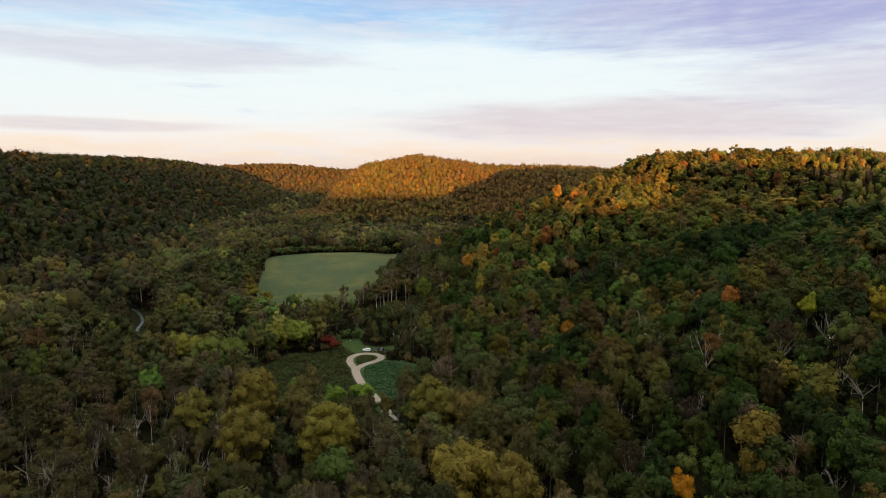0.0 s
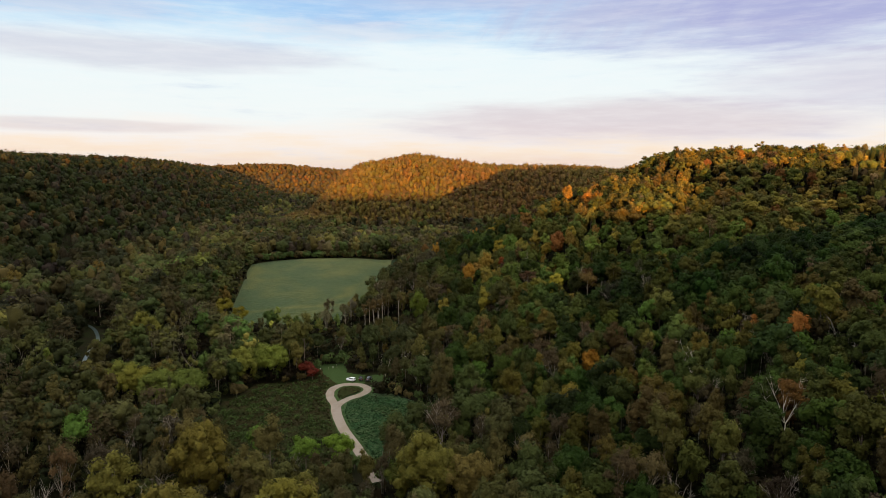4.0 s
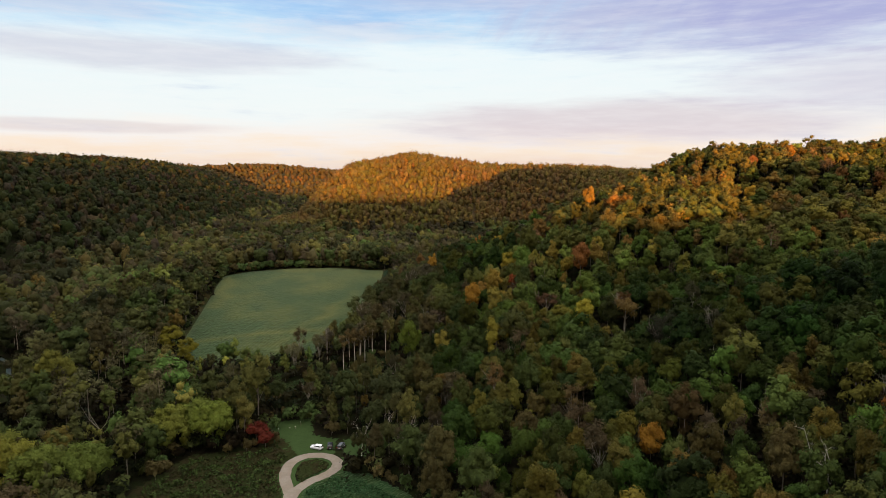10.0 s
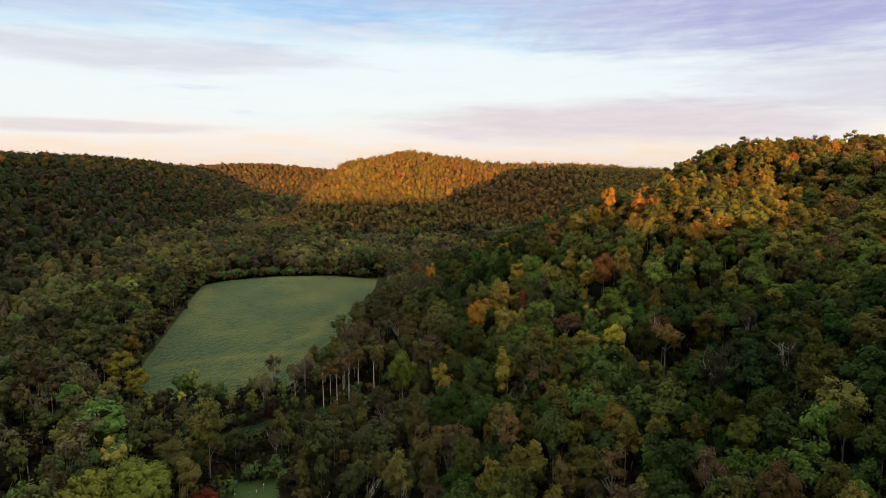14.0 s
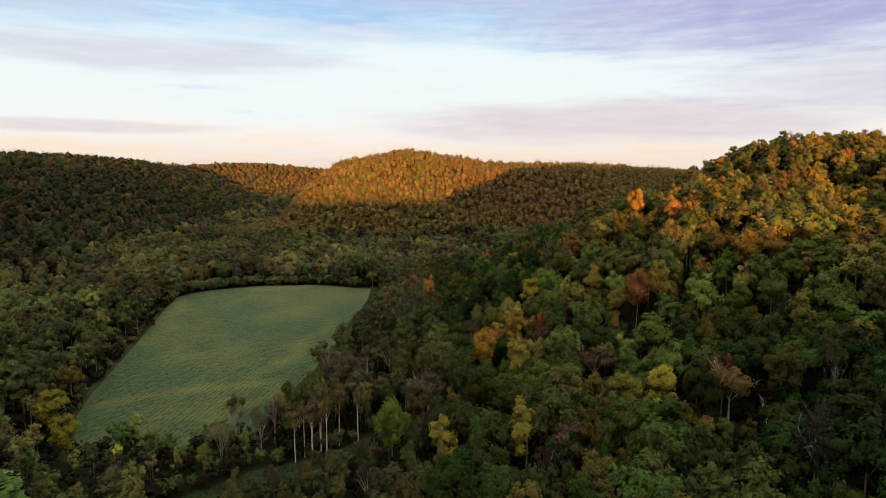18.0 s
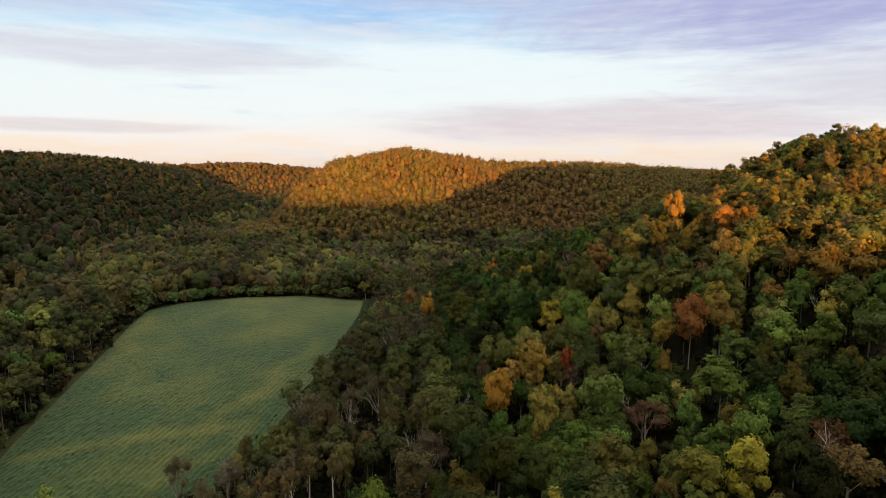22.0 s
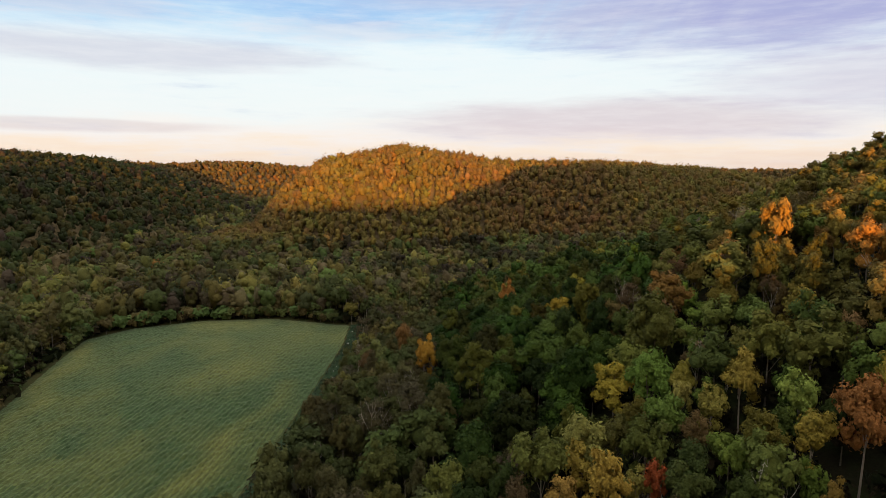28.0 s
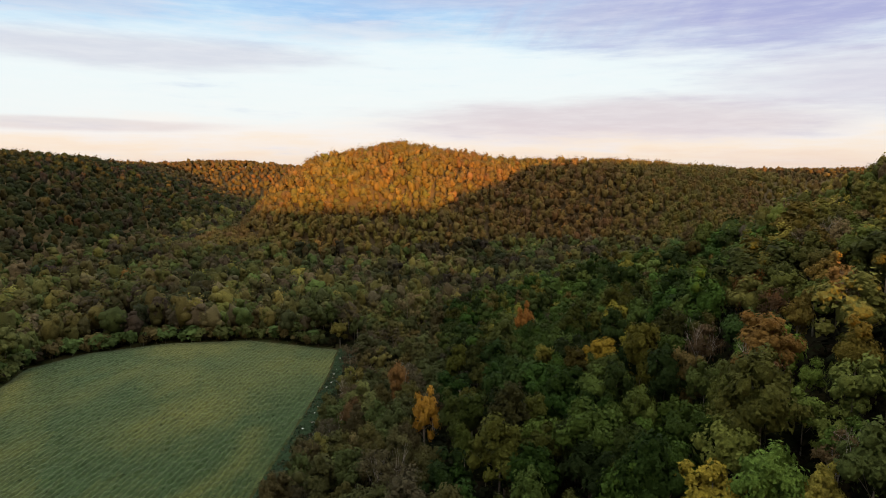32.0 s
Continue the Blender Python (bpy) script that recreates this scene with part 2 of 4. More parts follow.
LOOP = [(-45.6, 318), (-49.6, 328), (-50.2, 337), (-47, 342.5), (-42, 344), (-37, 342.5), (-34, 338.5), (-34.2, 333.5), (-37, 329), (-41, 325), (-44, 319), (-44.5, 314)]
STREAM = [(-160, 340), (-185, 372), (-196, 396), (-204, 420), (-224, 450), (-250, 470), (-290, 500)]
ROAD = [(-20, 250), (-26, 265), (-32, 279), (-37.5, 291), (-41.5, 302), (-44, 311), (-45.6, 320)]


def inside(x, y, poly):
    x, y = np.asarray(x, float), np.asarray(y, float)
    hit = np.zeros(x.shape, bool)
    for (ax, ay), (bx, by) in zip(poly, poly[1:] + poly[:1]):
        hit ^= ((ay > y) != (by > y)) & (x < (bx - ax) * (y - ay) / (by - ay + 1e-12) + ax)
    return hit


def from_line(x, y, line):
    x, y = np.asarray(x, float), np.asarray(y, float)
    best = np.full(x.shape, 1e9)
    for (ax, ay), (bx, by) in zip(line[:-1], line[1:]):
        s = np.clip(((x - ax) * (bx - ax) + (y - ay) * (by - ay)) / ((bx - ax) ** 2 + (by - ay) ** 2), 0, 1)
        best = np.minimum(best, np.hypot(x - ax - s * (bx - ax), y - ay - s * (by - ay)))
    return best


def from_edge(x, y, poly):
    return from_line(x, y, poly + poly[:1])


def smooth_line(line, n):
    """n places along a curve through the given ones."""
    p = np.array([line[0], *line, line[-1]], float)
    out = []
    for t in np.linspace(0, len(line) - 1.0001, n):
        i, f = int(t), t - int(t)
        a, b, c, d = p[i:i + 4] if i + 4 <= len(p) else p[-4:]
        out.append(0.5 * (2 * b + (c - a) * f + (2 * a - 5 * b + 4 * c - d) * f * f + (3 * b - a - 3 * c + d) * f ** 3))
    return np.array(out)


rng = np.random.default_rng(7)


def patch(name, poly, step, lift, mat, bumpy, label, grow=1.0, off_road=True):
    """Rough ground cover inside a polygon, draped on the land."""
    p = np.array(poly, float)
    p = p.mean(0) + (p - p.mean(0)) * grow
    poly = [tuple(q) for q in p]
    xs, ys = np.arange(p[:, 0].min() - step, p[:, 0].max() + step, step), np.arange(p[:, 1].min() - step, p[:, 1].max() + step, step)
    X, Y = np.meshgrid(xs, ys, indexing="ij")
    X, Y = X + rng.uniform(-0.3, 0.3, X.shape) * step, Y + rng.uniform(-0.3, 0.3, X.shape) * step
    Z = ground_height(X, Y) + lift + rng.uniform(0, bumpy, X.shape)
    Z = np.where(inside(X, Y, poly), Z, Z - 0.1)
    f = grid_faces(len(xs), len(ys))
    cx, cy = X.ravel()[f].mean(1), Y.ravel()[f].mean(1)
    keep = inside(cx + rng.uniform(-0.6, 0.6, len(cx)), cy + rng.uniform(-0.6, 0.6, len(cx)), poly)
    if off_road:
        keep &= (from_line(cx, cy, ROAD) > 2.7) & (from_line(cx, cy, LOOP) > 2.5)
    return tagged(new(name, mesh_from(name, np.c_[X.ravel(), Y.ravel(), Z.ravel()], f[keep], mat)), label, "grass", kind="stuff")


patch("dewy_meadow", GRASS, 0.8, 0.05, MEADOW, 0.35, "blue-green dewy tall grass beside the gravel road", 1.2)
patch("weedy_clearing", WEEDS, 0.9, 0.05, ROUGH, 0.5, "rough brown and green weeds in a clearing by the road", 1.12)
patch("mown_lawn", LAWN, 0.8, 0.04, VERGE, 0.12, "short green lawn round the gravel turning loop", 1.15)
patch("shaded_glade", GLADE, 0.9, 0.1, material("glade_grass", (0.018, 0.028, 0.010), 0.9, vary=0.5, scale=1.0, second=(0.022, 0.024, 0.010), bump=0.15, spec=0.0), 0.4, "shaded green grass glade between the trees", 1.15)


def strip(name, line, half, z, mat, label, kind="structure", n=90):
    c = smooth_line(line, n)
    d = np.gradient(c, axis=0)
    d /= np.linalg.norm(d, axis=1)[:, None]
    nrm = np.c_[-d[:, 1], d[:, 0]]
    wide = half * (1 + rng.uniform(-0.06, 0.06, (n, 1)))
    v = []
    for k in (-1.0, -0.5, 0.0, 0.5, 1.0):
        q = c + nrm * wide * k
        v.append(np.c_[q, ground_height(q[:, 0], q[:, 1]) + z - 0.06 * abs(k) ** 3])
    return tagged(new(name, mesh_from(name, np.concatenate(v), grid_faces(5, n), mat, smooth=True)), label, name.split("_")[-1], kind=kind)


strip("mown_verge", ROAD, 3.6, 0.10, VERGE, "mown green verge along the gravel road")
strip("verge", LOOP, 3.4, 0.12, VERGE, "mown green verge round the turning loop")
strip("gravel_road", ROAD, 2.1, 0.19, GRAVEL, "pale tan gravel access road winding out of the trees")
strip("gravel_loop_road", LOOP, 1.9, 0.205, GRAVEL, "pale tan gravel turning loop at the end of the road")
patch("loop_island", [(-46, 338), (-42, 341), (-37.5, 338.5), (-37, 334), (-41, 328.5), (-44, 324), (-46.3, 330)], 0.6, 0.2, ROUGH, 0.5, "weedy planted island inside the gravel loop", 1.0, False)
strip("stream", STREAM, 1.0, 0.06, WATER, "narrow dark stream between trees", n=60)
strip("wet_bank", STREAM, 4.5, 0.0, MEADOW, "blue-green wet sedge along the stream", n=60)


# ---------------------------------------------------------------- the field
def crop_field():
    xs, ys = np.arange(-203, -50, 0.7), np.arange(440, 768, 1.2)
    X, Y = np.meshgrid(xs, ys, indexing="ij")
    row = (X - 0.10 * Y) / 2.1
    edge = from_edge(X, Y, FIELD)
    tall = np.clip(edge / 3, 0, 1)
    Z = ground_height(X, Y) + 0.2 + 1.3 * np.clip(edge / 60, 0, 1) ** 0.7
    Z += tall * (0.15 * np.cos(row * 2 * np.pi) + rng.normal(0, 0.16, X.shape))
    f = grid_faces(len(xs), len(ys))
    cx, cy, cr = X.ravel()[f].mean(1), Y.ravel()[f].mean(1), row.ravel()[f].mean(1)
    keep = inside(cx, cy, FIELD)
    f, cx, cy, cr = f[keep], cx[keep], cy[keep], cr[keep]
    v = np.array([noise.fractal(Vector((x * 0.022, y * 0.016, 3.1)), 0.6, 2.1, 5) for x, y in np.c_[cx, cy][::6]])
    v = np.repeat(v, 6)[:len(cx)]
    # yellowed bands where the crop has ripened
    bands = [([(-93, 480), (-78, 560), (-66, 640)], 5, 0.5), ([(-140, 490), (-110, 505), (-78, 515)], 5, 0.7), ([(-192, 700), (-176, 640), (-160, 580)], 7, 0.7), ([(-75, 700), (-100, 735), (-130, 745)], 22, 0.35), ([(-70, 520), (-84, 470)], 4, 0.5), ([(-110, 640), (-95, 690)], 20, 0.35)]
    ripe = np.clip(0.30 + v * 1.3, 0, 1) * 0.55
    for line, wide, how in bands:
        ripe += how * np.exp(-(from_line(cx + 3 * np.sin(cy * 0.11), cy, line) / wide) ** 2)
    ripe = np.clip(ripe + rng.normal(0, 0.04, len(cx)), 0, 1)[:, None]
    green, gold = np.array((0.024, 0.042, 0.016)), np.array((0.070, 0.074, 0.021))
    tint = green + (gold - green) * ripe
    tint *= (0.86 + 0.18 * np.cos(cr * 2 * np.pi))[:, None] * rng.uniform(0.78, 1.12, (len(cx), 1))
    bare = rng.uniform(size=len(cx)) < 0.006
    tint[bare] *= 0.4
    me = mesh_from("crop_field", np.c_[X.ravel(), Y.ravel(), Z.ravel()], f, CROP, tint, smooth=True)
    tagged(new("crop_field", me), "green crop field in narrow rows with yellowing patches, ringed by trees", "field", kind="stuff")


crop_field()
VERGE_WEEDS = material("field_verge_weeds", (0.040, 0.037, 0.016), 0.95, vary=0.5, scale=1.0, second=(0.030, 0.036, 0.014), bump=0.2, spec=0.0)
patch("field_verge", FIELD, 1.8, 0.02, VERGE_WEEDS, 0.12, "brown and olive weedy verge round the crop field", 1.07)
patch("field_margin", [(-60, 500), (-56, 600), (-52, 700), (-54, 744), (-48, 742), (-46.5, 700), (-50.5, 600), (-55.5, 500)], 0.9, 0.12, material("frosted_weeds", (0.020, 0.034, 0.017), 0.9, vary=0.5, scale=1.2, bump=0.15, spec=0.0), 0.6, "pale blue-green weeds along the edge of the field")


# ---------------------------------------------------------------- trees
def ico():
    g = (1 + 5 ** 0.5) / 2
    v = np.array([(-1, g, 0), (1, g, 0), (-1, -g, 0), (1, -g, 0), (0, -1, g), (0, 1, g), (0, -1, -g), (0, 1, -g), (g, 0, -1), (g, 0, 1), (-g, 0, -1), (-g, 0, 1)])
    f = np.array([(0, 11, 5), (0, 5, 1), (0, 1, 7), (0, 7, 10), (0, 10, 11), (1, 5, 9), (5, 11, 4), (11, 10, 2), (10, 7, 6), (7, 1, 8), (3, 9, 4), (3, 4, 2), (3, 2, 6), (3, 6, 8), (3, 8, 9), (4, 9, 5), (2, 4, 11), (6, 2, 10), (8, 6, 7), (9, 8, 1)])
    return v / np.linalg.norm(v[0]), f


ICO_V, ICO_F = ico()


OCT_V = np.array([(1, 0, 0), (-1, 0, 0), (0, 1, 0), (0, -1, 0), (0, 0, 1), (0, 0, -1)], float)
OCT_F = np.array([(0, 2, 4), (2, 1, 4), (1, 3, 4), (3, 0, 4), (2, 0, 5), (1, 2, 5), (3, 1, 5), (0, 3, 5)])


class Soup:
    """Triangles gathered for one mesh; dark: 1 for bark, 0 for leaves."""

    def __init__(self):
        self.v, self.f, self.bark, self.n = [], [], [], 0

    def add(self, v, f, bark=False):
        self.v.append(np.asarray(v, float)), self.f.append(np.asarray(f) + self.n), self.bark.append(np.full(len(f), bark))
        self.n += len(v)

    def done(self):
        return np.concatenate(self.v), np.concatenate(self.f), np.concatenate(self.bark)

    def limb(self, a, b, ra, rb, sides=4):
        a, b = np.asarray(a, float), np.asarray(b, float)
        d = (b - a) / (np.linalg.norm(b - a) + 1e-9)
        u = np.cross(d, (0.3, 0.9, 0.1))
        u /= np.linalg.norm(u)
        w = np.cross(d, u)
        t = np.arange(sides) * 2 * np.pi / sides
        ring = np.cos(t)[:, None] * u + np.sin(t)[:, None] * w
        i = np.arange(sides)
        j = (i + 1) % sides
        self.add(np.r_[a + ring * ra, b + ring * rb], np.r_[np.c_[i, j, j + sides], np.c_[i, j + sides, i + sides]], True)

    def flakes(self, c, n, size):
        """Leaf sprays of one triangle each."""
        m = len(c)
        u = np.cross(n, rng.normal(size=(m, 3)))
        u /= np.linalg.norm(u, axis=1)[:, None] + 1e-9
        w = np.cross(n, u)
        s = (size * rng.uniform(0.6, 1.35, m))[:, None]
        i = np.arange(m) * 3
        self.add(np.stack([c - u * s * 0.5 - w * s * 0.3, c + u * s * 0.5 - w * s * 0.3, c + w * s * 0.62], 1).reshape(-1, 3), np.c_[i, i + 1, i + 2])


def ball(n):
    d = rng.normal(size=(n, 3))
    return d / np.linalg.norm(d, axis=1)[:, None]


# height, crown centre, crown radius across and up, lobes, leaf size, how closed, spread of lobes
KINDS = {
    "oak": (16.0, 9.7, 5.4, 6.0, 26, 0.62, 1.0),
    "cottonwood": (20.5, 11.8, 5.2, 8.2, 30, 0.58, 0.8),
    "hickory": (17.0, 10.3, 4.6, 6.7, 25, 0.58, 0.9),
    "maple": (14.5, 9.2, 4.8, 5.4, 26, 0.54, 1.0),
    "ash": (16.5, 10.4, 4.6, 6.0, 16, 0.46, 0.35),
    "birch": (16.0, 11.4, 2.6, 4.6, 10, 0.44, 0.5),
    "great_cottonwood": (24.0, 12.6, 10.4, 10.0, 78, 0.62, 0.8),
    "great_oak": (18.0, 8.6, 9.0, 7.6, 64, 0.62, 1.0),
    "larch": (18.0, 9.5, 3.2, 8.5, 14, 0.9, 0.8),
    "shrub": (4.2, 2.2, 2.4, 2.0, 6, 0.7, 0.9),
}


def lobes(kind, n):
    h, cz, rx, rz, _, _, full = KINDS[kind]
    if kind == "larch":
        t = np.linspace(0.05, 1, n)
        a = rng.uniform(0, 6.28, n)
        r = rx * (1.05 - t) * 0.8
        c = np.c_[np.cos(a) * r, np.sin(a) * r, 2.5 + t * (h - 3)]
        return c, rx * (0.35 + 0.45 * (1 - t))
    d = ball(n)
    d[:, 2] = np.where(rng.uniform(size=n) < (0.35 if kind.endswith("cottonwood") else 0.66), np.abs(d[:, 2]), d[:, 2] * 0.9)
    d /= np.linalg.norm(d, axis=1)[:, None]
    k = rng.uniform(0.46, 0.88, n)[:, None]
    c = np.array((0, 0, cz)) + d * k * np.array((rx, rx, rz))
    r = rx * rng.uniform(0.20, 0.38, n) * (1.2 if n < 16 else 0.7 if n > 50 else 1.0)
    c[0], r[0] = (0, 0, cz + 0.05 * rz), rx * 0.62
    return c, r


def crown(soup, kind, c, r, sprays, core, size):
    """Leafy boughs: a lumpy rounded body each, with sprays of leaves standing off it."""
    full = KINDS[kind][6]
    for p, q in zip(c, r):
        if full > 0.6 and core is not None:
            v, f = core
            v = v @ np.linalg.qr(rng.normal(size=(3, 3)))[0]
            soup.add(p + v * q * rng.uniform(0.50, 0.88, (len(v), 1)) * np.array((1, 1, 0.92)), f)
        d = ball(sprays)
        d[:, 2] = np.where(rng.uniform(size=sprays) < 0.62, np.abs(d[:, 2]), d[:, 2])
        at = p + d * q * rng.uniform(0.72 if full > 0.6 else 0.25, 1.18, (sprays, 1)) * np.array((1, 1, 0.95))
        out = at - np.array((0, 0, KINDS[kind][1] - 1.0))
        out /= np.linalg.norm(out, axis=1)[:, None] + 1e-9
        n = d * 0.65 + out * 0.45 + ball(sprays) * 0.55 + np.array((0, 0, 0.12))
        n /= np.linalg.norm(n, axis=1)[:, None]
        soup.flakes(at, n, size)


def trunk(soup, kind, c, r, sides, limbs):
    h, cz, rx, rz = KINDS[kind][:4]
    foot = 0.014 * h
    lean = rng.normal(0, 0.25, 2)
    top = np.array((lean[0], lean[1], cz + rz * 0.35))
    mid = np.array((lean[0] * 0.5, lean[1] * 0.5, cz - rz * 0.75))
    soup.limb((0, 0, -0.6), mid, foot, foot * 0.7, sides)
    soup.limb(mid, top, foot * 0.7, foot * 0.2, sides)
    for i in range(min(limbs, len(c))):
        s = rng.uniform(0.0, 0.75)
        soup.limb(mid + (top - mid) * s, c[i] + (0, 0, r[i] * 0.3), foot * 0.36, foot * 0.10, 3 if sides < 6 else 4)


def bare_branches(soup, h, spread, sides, fine):
    """A leafless tree: trunk, limbs, boughs and twigs."""
    foot = 0.0105 * h
    fork = np.array((*rng.normal(0, 0.3, 2), h * rng.uniform(0.3, 0.45)))
    soup.limb((0, 0, -0.6), fork, foot, foot * 0.75, sides)
    for i in range(5 if fine else 4):
        a = rng.uniform(0, 6.28)
        tip = fork + np.array((np.cos(a) * spread, np.sin(a) * spread, h * rng.uniform(0.3, 0.6))) * rng.uniform(0.6, 1.0)
        knee = fork + (tip - fork) * 0.5 + rng.normal(0, 0.5, 3)
        soup.limb(fork, knee, foot * 0.55, foot * 0.36, 4), soup.limb(knee, tip, foot * 0.36, foot * 0.1, 3)
        for j in range(5 if fine else 2):
            s = rng.uniform(0.15, 0.95)
            b = fork + (knee - fork) * s * 2 if s < 0.5 else knee + (tip - knee) * (s * 2 - 1)
            e = b + (ball(1)[0] + (np.cos(a) * 0.5, np.sin(a) * 0.5, 0.75)) * h * rng.uniform(0.08, 0.16)
            soup.limb(b, e, foot * 0.24, foot * 0.07, 3)
            for _ in range(2 if fine else 0):
                q = b + (e - b) * rng.uniform(0.4, 0.9)
                soup.limb(q, q + (ball(1)[0] + (0, 0, 0.5)) * h * 0.07, foot * 0.10, foot * 0.04, 3)


def far_crown(soup, kind, detail):
    """A crown seen from far off: a lumpy mass, a few boughs and loose sprays."""
    h, cz, rx, rz, _, size, _ = KINDS[kind]
    if kind != "shrub":
        cz, rz = (cz * 0.90, rz * 1.08) if detail == -0.5 else (cz * 0.94, rz * 1.12)
    turned = lambda v: v @ np.linalg.qr(rng.normal(size=(3, 3)))[0]
    low, high = (0.3, 0.62) if kind == "shrub" else (0.45, 0.85) if detail == -0.5 else (0.55, 0.9)
    v = turned(ICO_V)
    soup.add(np.array((0, 0, cz)) + v * rng.uniform(low, high, (len(v), 1)) * np.array((rx, rx, rz)), ICO_F)
    small, smallf = (ICO_V, ICO_F) if detail == 0 else (OCT_V, OCT_F)
    for _ in range(0 if kind == "shrub" else {0: 4, -0.5: 3}.get(detail, 2)):
        a, b = rng.uniform(0, 6.28), turned(small)
        at = np.array((np.cos(a) * rx * 0.55, np.sin(a) * rx * 0.55, cz + rz * rng.uniform(-0.5, 0.6)))
        soup.add(at + b * rx * rng.uniform(0.36, 0.52) * rng.uniform(0.7, 1.1, (len(b), 1)), smallf)
    n = (36 if detail == 0 else 14) if kind == "shrub" else {0: 40, -0.5: 42}.get(detail, 10)
    d = ball(n)
    d[:, 2] = np.where(rng.uniform(size=n) < 0.7, np.abs(d[:, 2]), d[:, 2])
    at = np.array((0, 0, cz)) + d * np.array((rx, rx, rz)) * rng.uniform(0.66 if kind != "shrub" else 0.45, 1.1, (n, 1))
    e = d + ball(n) * 0.45
    soup.flakes(at, e / np.linalg.norm(e, axis=1)[:, None], size * ((1.25 if kind == "shrub" else 2.2) if detail == 0 else 2.0 if detail == -0.5 else 3.0))


def tree_meshes(kind, detail):
    """Trunk and crown of one tree. detail 2: for single trees; 1: for woods near by; 0: for woods far off."""
    wood, leaves = Soup(), Soup()
    if kind == "dead":
        bare_branches(wood, 14.0, 5.0, 6 if detail == 2 else 4, detail == 2)
        return wood, None
    if detail < 1:
        far_crown(leaves, kind, detail)
        return wood, leaves
    n, size = KINDS[kind][4], KINDS[kind][5]
    n = n if detail == 2 else max(9, int(n * (0.68 if detail == 1.5 else 0.55)))
    c, r = lobes(kind, n)
    core = (ICO_V, ICO_F)
    if kind in ("ash", "birch"):
        core = None
    if detail == 2:
        crown(leaves, kind, c, r, 70 if core else 130, core, size)
        trunk(wood, kind, c, r, 6, 6)
        if kind == "ash":
            bare_branches(wood, 16.0, 4.6, 6, True)
    else:
        crown(leaves, kind, c, r, (44 if detail == 1.5 else 22) if core else 60, core, size * (1.15 if detail == 1.5 else 1.4))
        trunk(wood, kind, c, r, 4, 3)
    return wood, leaves


GREENS = {
    "oak": [(0.040, 0.076, 0.014), (0.052, 0.092, 0.016), (0.048, 0.070, 0.016), (0.034, 0.058, 0.014), (0.070, 0.088, 0.020)],
    "cottonwood": [(0.098, 0.094, 0.020), (0.085, 0.088, 0.022), (0.115, 0.104, 0.022), (0.085, 0.072, 0.024)],
    "hickory": [(0.098, 0.102, 0.018), (0.135, 0.125, 0.022), (0.075, 0.086, 0.018), (0.120, 0.096, 0.022)],
    "maple": [(0.21, 0.130, 0.022), (0.20, 0.100, 0.020), (0.14, 0.072, 0.022), (0.24, 0.165, 0.028)],
    "ash": [(0.088, 0.070, 0.034), (0.100, 0.078, 0.034), (0.075, 0.063, 0.036)],
    "birch": [(0.11, 0.085, 0.034), (0.095, 0.07, 0.03)],
    "larch": [(0.085, 0.115, 0.02)],
    "shrub": [(0.050, 0.060, 0.018), (0.075, 0.06, 0.022), (0.045, 0.07, 0.02)],
    "dead": [(0.20, 0.18, 0.15)],
}
# shares of oak, cottonwood, hickory, maple, ash, dead
MIXES = {
    "valley": (0.34, 0.29, 0.19, 0.006, 0.150, 0.024),
    "slope": (0.58, 0.08, 0.20, 0.012, 0.108, 0.02),
    "spur_foot": (0.72, 0.05, 0.16, 0.008, 0.047, 0.015),
    "spur_top": (0.40, 0.03, 0.45, 0.03, 0.08, 0.01),
    "mid": (0.26, 0.0, 0.38, 0.08, 0.28, 0.0),
    "left": (0.66, 0.0, 0.18, 0.03, 0.13, 0.0),
    "far": (0.47, 0.0, 0.25, 0.13, 0.15, 0.0),
}
MIX_KINDS = ("oak", "cottonwood", "hickory", "maple", "ash", "dead")

